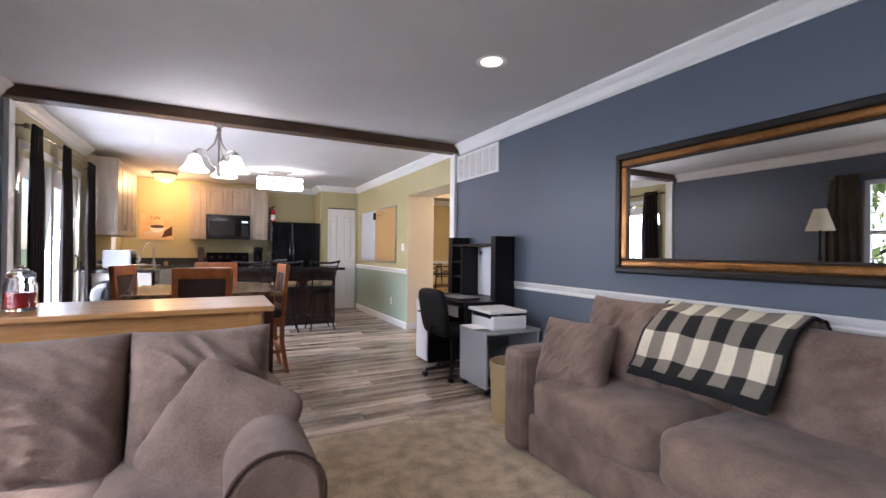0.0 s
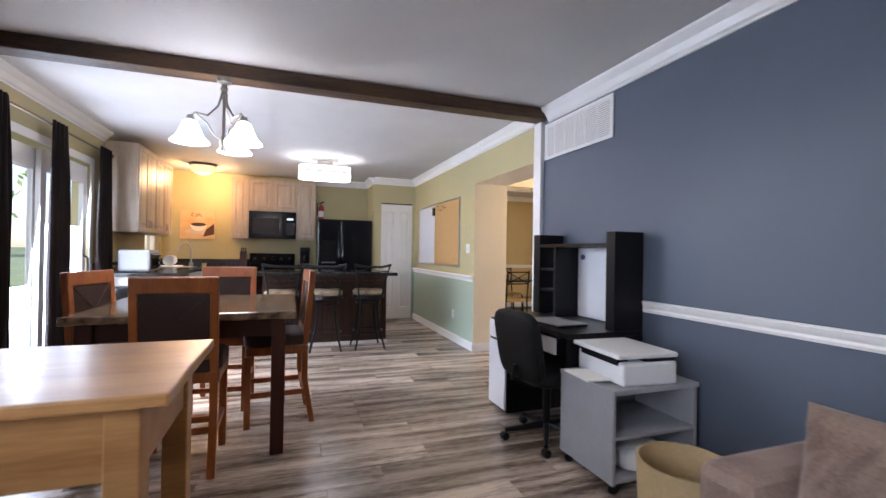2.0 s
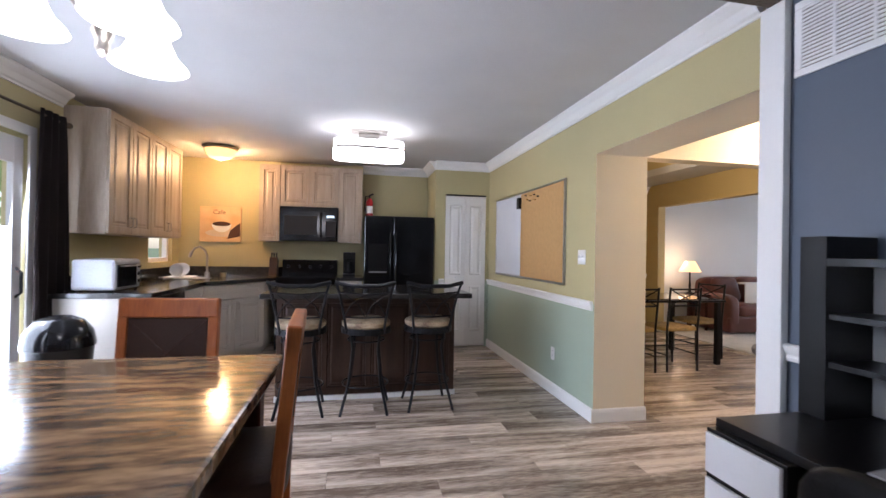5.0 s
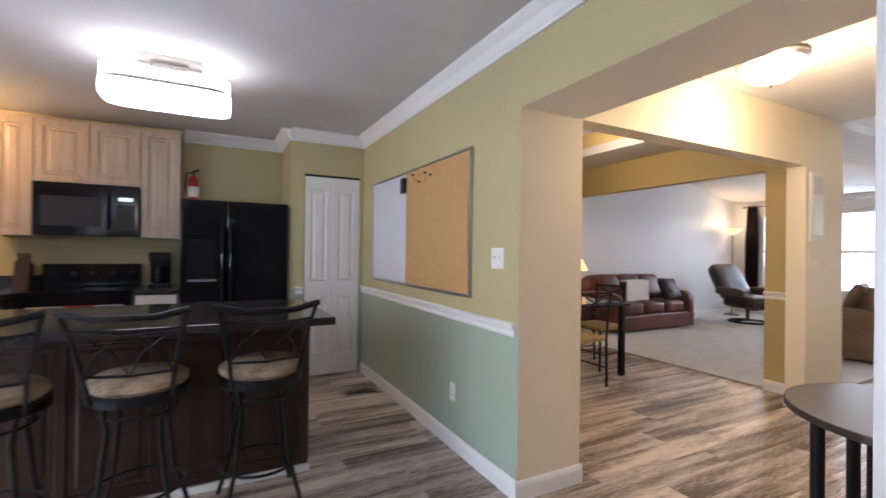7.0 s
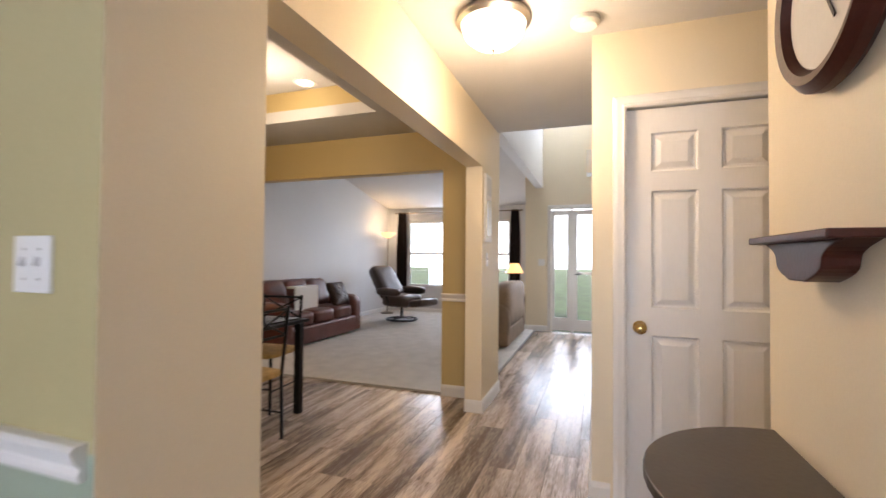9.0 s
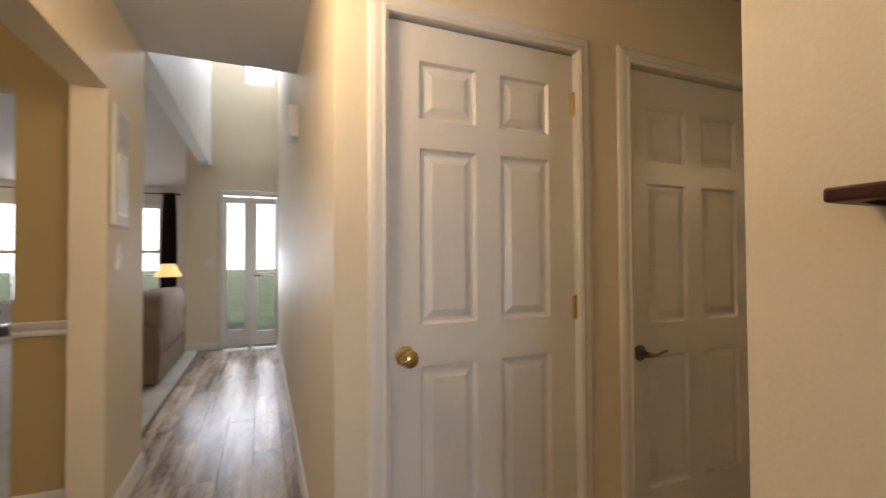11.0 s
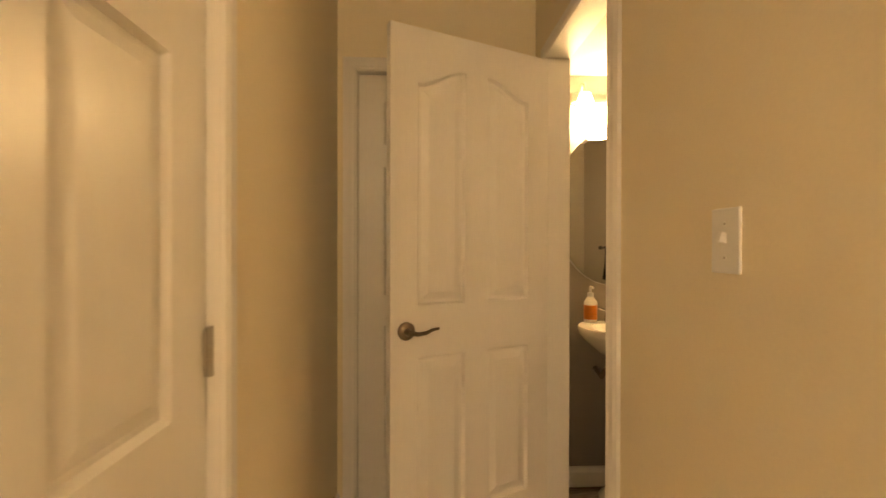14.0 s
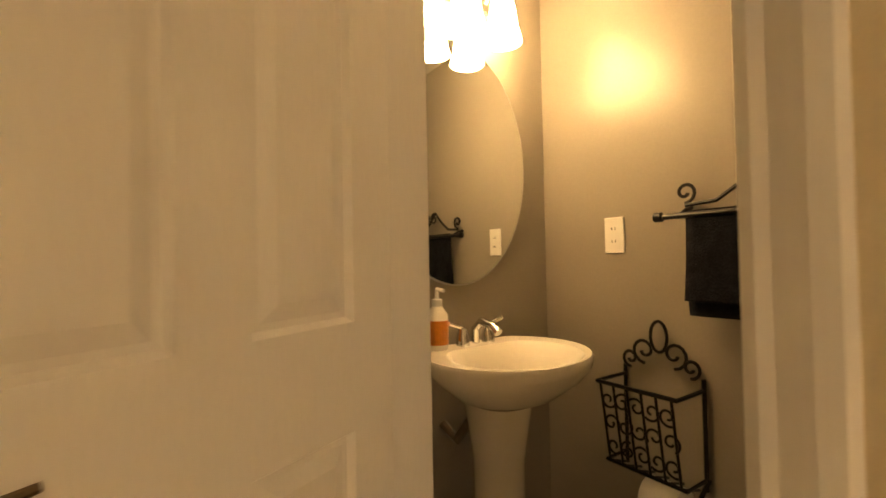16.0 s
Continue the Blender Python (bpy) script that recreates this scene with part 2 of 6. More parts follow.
def slab(name, axis, lo, hi, a0, a1, z0, z1, paint, holes=(), cuts=(), label="", parent=None):
    """A wall along an axis ('x' or 'y') from a0 to a1, lo to hi thick, with holes (a0, a1, z0, z1). paint(normal, middle) names the material of each face."""
    aa = sorted({a0, a1, *[h for q in holes for h in q[:2]]})
    zz = sorted({z0, z1, *[h for q in holes for h in q[2:]], *cuts})
    solid = {}
    for i in range(len(aa) - 1):
        for k in range(len(zz) - 1):
            ca, cz = (aa[i] + aa[i + 1]) / 2, (zz[k] + zz[k + 1]) / 2
            solid[i, k] = not any(q[0] < ca < q[1] and q[2] < cz < q[3] for q in holes)
    bm, names, made = B(), [], {}

    def vert(a, t, z):
        key = (a, t, z)
        if key not in made:
            made[key] = bm.verts.new((a, t, z) if axis == "x" else (t, a, z))
        return made[key]

    def quad(corners, normal):
        f = bm.faces.new([vert(*c) for c in corners])
        if axis == "y":
            normal = (normal[1], normal[0], normal[2])
        which = paint(normal, f.calc_center_median()) if callable(paint) else paint
        if which not in names:
            names.append(which)
        f.material_index = names.index(which)

    for (i, k), full in solid.items():
        if not full:
            continue
        p, q, u, v = aa[i], aa[i + 1], zz[k], zz[k + 1]
        quad(((p, lo, u), (q, lo, u), (q, lo, v), (p, lo, v)), (0, -1, 0))
        quad(((p, hi, u), (q, hi, u), (q, hi, v), (p, hi, v)), (0, 1, 0))
        if not solid.get((i - 1, k)):
            quad(((p, lo, u), (p, hi, u), (p, hi, v), (p, lo, v)), (-1, 0, 0))
        if not solid.get((i + 1, k)):
            quad(((q, lo, u), (q, hi, u), (q, hi, v), (q, lo, v)), (1, 0, 0))
        if not solid.get((i, k - 1)):
            quad(((p, lo, u), (q, lo, u), (q, hi, u), (p, hi, u)), (0, 0, -1))
        if not solid.get((i, k + 1)):
            quad(((p, lo, v), (q, lo, v), (q, hi, v), (p, hi, v)), (0, 0, 1))
    return tagged(part(name, bm, names, parent, label), kind="structure")


def strip(name, profile, start, end, inward, material="trim_white", label=""):
    """A moulding: profile of (out from the wall, height) swept from start to end; inward: the direction out of the wall."""
    bm = B()
    s, e, o = Vector(start), Vector(end), Vector(inward)
    a = [bm.verts.new(s + o * d + Vector((0, 0, h))) for d, h in profile]
    b = [bm.verts.new(e + o * d + Vector((0, 0, h))) for d, h in profile]
    bm.faces.new(a[::-1])
    bm.faces.new(b)
    for i in range(len(a)):
        j = (i + 1) % len(a)
        bm.faces.new((a[i], a[j], b[j], b[i]))
    return tagged(part(name, bm, material, None, label), kind="structure")


CROWN = [(0, 0), (0.085, 0), (0.085, -0.015), (0.07, -0.03), (0.045, -0.05), (0.025, -0.085), (0.012, -0.095), (0.012, -0.11), (0, -0.11)]
BASE = [(0, 0), (0.016, 0), (0.016, 0.075), (0.012, 0.09), (0.005, 0.1), (0, 0.1)]
RAIL = [(0, -0.035), (0.012, -0.035), (0.016, -0.02), (0.012, -0.008), (0.022, 0.008), (0.03, 0.028), (0.022, 0.036), (0, 0.036)]
H = 2.455


def crown(a, b, inward, z=H, tall=1.0):
    strip("trim", [(d, h * tall) for d, h in CROWN], (*a, z - 0.002), (*b, z - 0.002), (*inward, 0), label="white crown moulding under the ceiling")


def base(a, b, inward, mat_name="trim_white"):
    strip("baseboard", BASE, (*a, 0.003), (*b, 0.003), (*inward, 0), label="white painted baseboard")


def rail(a, b, inward, z=0.87):
    strip("trim", RAIL, (*a, z), (*b, z), (*inward, 0), label="white chair rail moulding")


# ---- structure ----
tagged(part("floor", box(B(), (-1.7, -3.2, -0.12), (9.9, 9.95, -0.012)), "subfloor", None, "grey-brown wood plank floor"), kind="structure")
tagged(part("carpet", box(B(), (5.82, 6.22, -0.012), (11.6, 9.9, 0.02)), "pale_carpet", None, "pale grey-beige wall-to-wall carpet"), kind="structure")


def blue_or(n, c):
    if n[0] < -0.5:
        return "blue_paint"
    return "bath_paint" if 1.8 < c[1] < 3.3 and n[0] > 0.5 else "cream_paint"


for a0, a1 in ((-3.1, 1.78), (1.78, 3.34), (3.34, 4.72)):
    slab("wall_blue_east", "y", 2.56, 2.64, a0, a1, 0, H, blue_or)
slab("wall_west_living", "y", -1.65, -1.5, -3.1, 4.7, 0, H, "blue_paint", [(-1.0, 0.5, 0.85, 2.05), (0.75, 2.25, 0.85, 2.05)])
slab("wall_south", "x", -3.2, -3.1, -1.65, 2.64, 0, H, "blue_paint")
slab("wall_west_kitchen", "y", -1.65, -1.5, 4.7, 9.5, 0, H, "yellow_paint", [(4.95, 6.68, 0.0, 2.03), (8.55, 9.2, 1.08, 1.75)])
slab("wall_north_kitchen", "x", 9.4, 9.5, -1.65, 2.54, 0, H, "yellow_paint")
slab("wall_pantry_side", "y", 1.80, 1.86, 8.75, 9.4, 0, H, lambda n, c: "green_paint" if c[2] < 0.885 else "yellow_paint", cuts=[0.885])
slab("wall_pantry", "x", 8.75, 8.85, 1.86, 2.54, 0, H, lambda n, c: "green_paint" if c[2] < 0.885 else "yellow_paint", [(1.94, 2.5, 0, 2.03)], cuts=[0.885])


def green_wall(n, c):
    if n[1] < -0.5 or n[2] < -0.5:
        return "cream_paint"
    if n[0] > 0.5:
        return "tan_paint" if c[1] > 6.22 else "cream_paint"
    return "green_paint" if c[2] < 0.885 and c[1] > 6.08 else "yellow_paint"


slab("wall_green_east", "y", 2.54, 2.96, 4.72, 9.9, 0, H, green_wall, [(4.72, 6.08, 0, 2.02)], cuts=[0.885])
slab("wall_hall_south", "x", 4.64, 4.72, 2.64, 3.5, 0, H, "cream_paint")
slab("wall_corridor_west", "y", 3.4, 3.5, 1.83, 4.64, 0, H, lambda n, c: "bath_paint" if n[0] < -0.5 else "cream_paint", [(2.2, 2.835, 0, 2.05)])
slab("wall_corridor_east", "y", 4.42, 4.52, 1.92, 5.22, 0, H, "cream_paint", [(4.285, 5.05, 0, 2.045), (3.205, 4.015, 0, 2.045)])
slab("wall_corridor_south", "x", 1.92, 2.02, 3.5, 4.42, 0, H, "cream_paint", [(3.62, 4.33, 0, 2.045)])
slab("wall_closet_back", "y", 5.1, 5.16, 1.92, 5.1, 0, H, "cream_paint")
slab("wall_end_room", "x", 1.2, 1.3, 3.3, 4.6, 0, H, "cream_paint")
slab("wall_bath_south", "x", 1.73, 1.83, 2.64, 3.5, 0, H, "bath_paint")
slab("wall_bath_north", "x", 3.3, 3.38, 2.64, 3.4, 0, H, "bath_paint")
slab("wall_foyer_south", "x", 5.1, 5.22, 4.52, 9.86, 0, 5.0, "cream_paint")
slab("wall_front", "y", 9.76, 9.86, 5.22, 6.38, 0, 5.0, "cream_paint", [(5.24, 5.93, 0, 2.13), (5.26, 5.7, 3.7, 4.6)])
slab("wall_foyer_header", "x", 6.08, 6.2, 6.12, 9.76, 2.5, 5.0, lambda n, c: "pale_paint")
slab("wall_pillar", "x", 6.08, 6.22, 2.96, 6.12, 0, 2.9, lambda n, c: "tan_paint" if n[1] > 0.5 else "cream_paint", [(2.97, 5.46, 0, 2.02)])
slab("wall_dining_east", "y", 5.79, 5.92, 6.22, 9.9, 0, 4.2, lambda n, c: "pale_paint" if n[0] > 0.5 else "tan_paint", [(6.54, 9.6, 0, 2.08)])
slab("wall_north_rooms", "x", 9.9, 10.0, 2.96, 11.6, 0, 4.2, lambda n, c: "tan_paint" if c[0] < 5.8 else "pale_paint", [(5.79, 5.80, 4.19, 4.2)])
slab("wall_front_room_east", "y", 11.4, 11.5, 6.26, 9.9, 0, 4.2, "pale_paint", [(6.95, 8.1, 0.6, 2.12), (8.22, 9.37, 0.6, 2.12)])
slab("wall_front_room_south", "x", 6.26, 6.38, 9.86, 11.5, 0, 4.2, "pale_paint")
slab("wall_foyer_above_hall", "y", 5.98, 6.05, 5.22, 6.08, H + 0.1, 5.0, "pale_paint")


def ceiling(name, lo, hi, label="white painted ceiling"):
    tagged(part(name, box(B(), lo, hi), "ceiling_white", None, label), kind="structure")


ceiling("ceiling_main", (-1.65, -3.2, H), (2.56, 9.5, H + 0.1))
ceiling("ceiling_hall", (2.56, 1.2, H), (6.05, 6.08, H + 0.1))
ceiling("ceiling_bath", (2.64, 1.83, 2.125), (3.4, 3.3, 2.2), "textured white bathroom ceiling")
ceiling("ceiling_foyer", (6.05, 5.1, 5.0), (9.86, 6.2, 5.1))
for n, (x0, y0, x1, y1) in enumerate(((2.96, 6.22, 5.79, 6.9), (2.96, 9.2, 5.79, 9.9), (2.96, 6.9, 3.6, 9.2), (5.15, 6.9, 5.79, 9.2))):
    ceiling("ceiling_dining", (x0, y0, H), (x1, y1, H + 0.1), "tray ceiling with a raised middle")
ceiling("ceiling_tray", (3.5, 6.8, 2.72), (5.3, 9.3, 2.8))
for lo, hi in (((3.55, 6.85, H + 0.1), (5.2, 6.9, 2.72)), ((3.55, 9.2, H + 0.1), (5.2, 9.25, 2.72)), ((3.55, 6.9, H + 0.1), (3.6, 9.2, 2.72)), ((5.15, 6.9, H + 0.1), (5.2, 9.2, 2.72))):
    tagged(part("trim", box(B(), lo, hi), "tan_paint", None, "tan side of the tray ceiling"), kind="structure")
bm = B()
prism(bm, [(5.92, 3.55), (11.5, 2.4), (11.5, 2.5), (5.92, 3.65)], -9.9, -6.2, Matrix(((1, 0, 0, 0), (0, 0, -1, 0), (0, 1, 0, 0), (0, 0, 0, 1))))
tagged(part("ceiling_vault", bm, "ceiling_white", None, "white sloped ceiling"), kind="structure")

# beam between living room and kitchen
tagged(part("ceiling_beam", box(B(), (-1.5, 4.53, 2.355), (2.56, 4.68, H - 0.002)), "beam_wood", None, "dark-stained rough wooden ceiling beam", bevel=0.006), kind="structure")
for x0, x1 in ((2.52, 2.558), (-1.498, -1.46)):
    tagged(part("trim", box(B(), (x0, 4.6, 0), (x1, 4.715, 2.354)), "trim_white", None, "white upright trim board", bevel=0.004), kind="structure")

crown((2.56, -3.1), (2.56, 4.53), (-1, 0), tall=1.08)
crown((-1.5, -3.1), (-1.5, 4.53), (1, 0), tall=1.08)
crown((2.54, 4.72), (2.54, 8.75), (-1, 0))
crown((-1.5, 4.72), (-1.5, 7.04), (1, 0))
crown((1.80, 8.75), (2.54, 8.75), (0, -1))
crown((1.80, 8.75), (1.80, 9.4), (-1, 0))
crown((0.87, 9.4), (1.80, 9.4), (0, -1))
crown((2.96, 9.9), (5.79, 9.9), (0, -1))
crown((2.96, 6.22), (2.96, 9.9), (1, 0))
rail((2.56, -3.1), (2.56, 4.6), (-1, 0), 0.87)
rail((2.54, 6.1), (2.54, 8.75), (-1, 0))
rail((1.86, 8.75), (1.93, 8.75), (0, -1))
rail((2.96, 9.9), (5.79, 9.9), (0, -1), 0.9)
rail((2.96, 6.22), (2.96, 9.9), (1, 0), 0.9)
rail((5.79, 6.22), (5.79, 6.54), (-1, 0), 0.9)
base((2.54, 6.08), (2.54, 8.75), (-1, 0))
base((2.52, 6.08), (2.98, 6.08), (0, -1))
base((2.56, -3.1), (2.56, 4.6), (-1, 0))
base((2.96, 6.22), (2.96, 9.9), (1, 0))
base((2.96, 9.9), (5.79, 9.9), (0, -1))
base((5.46, 6.08), (5.46, 6.22), (-1, 0))
base((5.44, 6.08), (6.12, 6.08), (0, -1))
base((5.79, 6.22), (5.79, 6.54), (-1, 0))
base((2.64, 4.72), (3.5, 4.72), (0, 1))
base((3.5, 2.905), (3.5, 4.72), (1, 0))
base((4.42, 2.02), (4.42, 3.13), (-1, 0))
base((4.42, 4.09), (4.42, 4.21), (-1, 0))
base((4.42, 5.13), (4.42, 5.22), (-1, 0))
base((4.42, 5.22), (9.76, 5.22), (0, 1))
base((9.76, 5.996), (9.76, 6.38), (-1, 0))
base((2.64, 1.83), (3.4, 1.83), (0, 1))
base((2.64, 1.83), (2.64, 3.3), (1, 0))
base((6.0, 9.9), (11.4, 9.9), (0, -1))
base((11.4, 6.2), (11.4, 9.9), (-1, 0))

# ---- doors ----
def panel_leaf(bm, w, h, t, panels, arch=0.0):
    """A door leaf from x 0 to w, z 0 to h, t thick; panels are (x0, x1, z0, z1, rise) with sunk edges and raised fields on both faces."""
    xs = sorted({0, w, *[v for p in panels for v in p[:2]]})
    zs = sorted({0, h, *[v for p in panels for v in p[2:4]]})
    for y, s in ((-t / 2, 1), (t / 2, -1)):
        for i in range(len(xs) - 1):
            for k in range(len(zs) - 1):
                cx, cz = (xs[i] + xs[i + 1]) / 2, (zs[k] + zs[k + 1]) / 2
                if not any(p[0] < cx < p[1] and p[2] < cz < p[3] for p in panels):
                    bm.faces.new([bm.verts.new((a, y, b)) for a, b in ((xs[i], zs[k]), (xs[i + 1], zs[k]), (xs[i + 1], zs[k + 1]), (xs[i], zs[k + 1]))])
        for x0, x1, z0, z1, rise in panels:
            steps = 10 if rise else 1

            def top(u):
                if not rise:
                    return z1
                v = u if rise > 0 else 1 - u
                return z1 - abs(rise) * (1 - (3 * v * v - 2 * v ** 3))

            def loop(inset, depth):
                p = [(x0 + inset, z0 + inset), (x1 - inset, z0 + inset)]
                for q in range(steps, -1, -1):
                    u = q / steps
                    p.append((x0 + inset + (x1 - x0 - 2 * inset) * u, top(u) - inset))
                return [bm.verts.new((a, y + s * depth, b)) for a, b in p]

            rings = [loop(0, 0), loop(0.009, 0.013), loop(0.02, 0.013), loop(0.046, 0.003)]
            for a, b in zip(rings, rings[1:]):
                for j in range(len(a)):
                    m = (j + 1) % len(a)
                    bm.faces.new((a[j], a[m], b[m], b[j]))
            bm.faces.new(rings[-1])
            if rise:
                r = rings[0][2:]
                for j in range(len(r) - 1):
                    bm.faces.new((r[j], r[j + 1], bm.verts.new((r[j + 1].co.x, y, z1)), bm.verts.new((r[j].co.x, y, z1))))
    for a, b in (((0, 0), (0, h)), ((w, 0), (w, h)), ((0, 0), (w, 0)), ((0, h), (w, h))):
        bm.faces.new([bm.verts.new(c) for c in ((a[0], -t / 2, a[1]), (b[0], -t / 2, b[1]), (b[0], t / 2, b[1]), (a[0], t / 2, a[1]))])
    bmesh.ops.remove_doubles(bm, verts=bm.verts, dist=0.0004)
    return bm


def six(w, h, low=0.0):
    a, b, c, d = 0.115, w / 2 - 0.05, w / 2 + 0.05, w - 0.115
    rows = ((0.24, 0.86 - low), (1.0 - low, 1.6 - low), (1.7 - low, h - 0.125 - low / 2))
    return [(x0, x1, z0, z1, 0) for x0, x1 in ((a, b), (c, d)) for z0, z1 in rows]


def four_arch(w, h):
    a, b, c, d = 0.105, w / 2 - 0.05, w / 2 + 0.05, w - 0.105
    return [(a, b, 0.22, 0.82, 0), (c, d, 0.22, 0.82, 0), (a, b, 1.01, h - 0.13, 0.07), (c, d, 1.01, h - 0.13, -0.07)]


def lever(parent, x, z, y, s, metal):
    h = part("door_handle", lathe(B(), [(0, 0), (0.033, 0), (0.033, 0.006), (0.026, 0.012), (0.014, 0.016), (0.012, 0.05), (0, 0.05)], m=pose(x, y, z, 90 * s)), metal, parent, "curved metal lever handle", True)
    d = 1 if x < 0.3 else -1
    y2 = y - s * 0.045
    part("lever", tube(B(), [(x, y2, z), (x + d * 0.03, y2, z - 0.006), (x + d * 0.06, y2, z - 0.004), (x + d * 0.085, y2, z + 0.006), (x + d * 0.11, y2, z + 0.008)], 0.009, 8, 0.005), metal, h, smooth=True)


def knob(parent, x, z, y, s):
    part("door_knob", lathe(B(), [(0, 0), (0.034, 0), (0.034, 0.004), (0.026, 0.01), (0.012, 0.014), (0.012, 0.032), (0.024, 0.036), (0.03, 0.048), (0.028, 0.06), (0.016, 0.068), (0, 0.07)], m=pose(x, y, z, 90 * s)), "brass", parent, "round polished brass knob", True)


def hinges(parent, x, y, metal, zs=(0.22, 1.03, 1.83)):
    for z in zs:
        part("hinge", tube(box(B(), (x - 0.012, y - 0.001, z - 0.045), (x + 0.012, y + 0.004, z + 0.045)), [(x, y, z - 0.047), (x, y, z + 0.047)], 0.0065, 8), metal, parent)


# closed doors in the corridor's east wall face west: x runs south, the hall side is -y of the leaf
def corridor_door(name, y0, y1, label, brass_knob):
    w = y1 - y0 - 0.006
    ob = part(name, panel_leaf(B(), w, 2.025, 0.035, six(w, 2.025, 0.0 if brass_knob else 0.06)), "door_white", None, label)
    ob.matrix_basis = pose(4.46, y1 - 0.003, 0.012, 0, 0, -90)
    tagged(ob, kind="structure")
    if brass_knob:
        knob(ob, 0.06, 0.90, -0.0175, 1)
    else:
        lever(ob, 0.06, 0.82, -0.0175, 1, "bronze")
    hinges(ob, w - 0.002, -0.026, "brass" if brass_knob else "brushed_nickel")


corridor_door("door_1", 4.285, 5.05, "white six-panel closet door with a brass knob", True)
corridor_door("door_2", 3.205, 4.015, "white six-panel door with a dark lever handle", False)
leaf = part("door_3", panel_leaf(B(), 0.71, 2.02, 0.035, four_arch(0.71, 2.02)), "door_white", None, "open white four-panel door with arched upper panels")
ang = math.degrees(math.atan2(2.49 - 2.2, 4.15 - 3.505))
leaf.matrix_basis = pose(3.505, 2.2, 0.014, 0, 0, ang) @ Matrix.Translation((0.71, 0, 0)) @ pose(0, 0, 0, 0, 0, 180)
tagged(leaf, kind="structure")
lever(leaf, 0.06, 0.922, 0.0175, -1, "bronze")
lever(leaf, 0.06, 0.922, -0.0175, 1, "bronze")
hinges(leaf, 0.709, 0.02, "bronze")
leaf = part("door_4", panel_leaf(B(), 0.7, 2.025, 0.035, six(0.7, 2.025)), "door_white", None, "closed white panel door at the corridor's end")
leaf.matrix_basis = pose(3.625, 1.985, 0.012)
tagged(leaf, kind="structure")

CASE = [(0, 0), (0.012, 0), (0.018, 0.012), (0.014, 0.022), (0.014, 0.045), (0.009, 0.06), (0, 0.066)]


def casing(axis, wall, out, a0, a1, top):
    """Moulded door trim on one face of a wall: two uprights and a head."""
    def along(a, d, z):
        return Vector((a, wall + out * d, z)) if axis == "x" else Vector((wall + out * d, a, z))
    for side in (0, 1, 2):
        bm = B()
        rows = []
        for d, w in CASE:
            if side == 0:
                p = (along(a0 - w, d, 0.002), along(a0 - w, d, top + w))
            elif side == 1:
                p = (along(a1 + w, d, 0.002), along(a1 + w, d, top + w))
            else:
                p = (along(a0 - w, d, top + w), along(a1 + w, d, top + w))
            rows.append([bm.verts.new(v) for v in p])
        for a, b in zip(rows, rows[1:] + rows[:1]):
            bm.faces.new((a[0], a[1], b[1], b[0]))
        for e in (0, 1):
            bm.faces.new([r[e] for r in rows])
        tagged(part("trim", bm, "door_white", None, "white moulded door casing"), kind="structure")


def lining(axis, lo, hi, a0, a1, top):
    """Boards that line a doorway."""
    for p, q, z0, z1 in ((a0 - 0.002, a0 + 0.001, 0.002, top), (a1 - 0.001, a1 + 0.002, 0.002, top), (a0, a1, top - 0.001, top + 0.002)):
        c = ((p, lo, z0), (q, hi, z1)) if axis == "x" else ((lo, p, z0), (hi, q, z1))
        tagged(part("trim", box(B(), *c), "door_white", None, "white door lining"), kind="structure")


casing("y", 4.42, -1, 4.285, 5.05, 2.045)
casing("y", 4.42, -1, 3.205, 4.015, 2.045)
casing("y", 3.5, 1, 2.2, 2.835, 2.05)
casing("x", 2.02, 1, 3.62, 4.33, 2.045)
lining("y", 4.418, 4.5, 4.285, 5.05, 2.045)
lining("y", 4.418, 4.5, 3.205, 4.015, 2.045)
lining("y", 3.398, 3.502, 2.2, 2.835, 2.05)
lining("x", 1.94, 2.022, 3.62, 4.33, 2.045)

# pantry bifold
for k, x0 in enumerate((1.945, 2.222)):
    w = 0.274
    leaf = part("door_5" if k == 0 else "door_6", panel_leaf(B(), w, 1.995, 0.03, [(0.06, w - 0.06, 0.2, 0.8, 0), (0.06, w - 0.06, 0.95, 1.87, 0)]), "door_white", None, "white bifold pantry door leaf")
    leaf.matrix_basis = pose(x0, 8.775, 0.012)
    tagged(leaf, kind="structure")
    if k == 0:
        part("door_knob", lathe(B(), [(0, 0), (0.008, 0), (0.008, 0.012), (0.015, 0.018), (0.012, 0.028), (0, 0.03)], (0, 0, 0), 16, pose(0.137, -0.015, 0.9, 90)), "trim_white", leaf, smooth=True)
tagged(part("trim", box(B(), (1.941, 8.762, 2.012), (2.499, 8.8, 2.029)), "black_metal", None, "dark bifold track"), kind="structure")

# ---- windows, patio door, front door ----
mat("vinyl_white", (0.78, 0.78, 0.78), 0.35, bump=0.0, var=0.02)


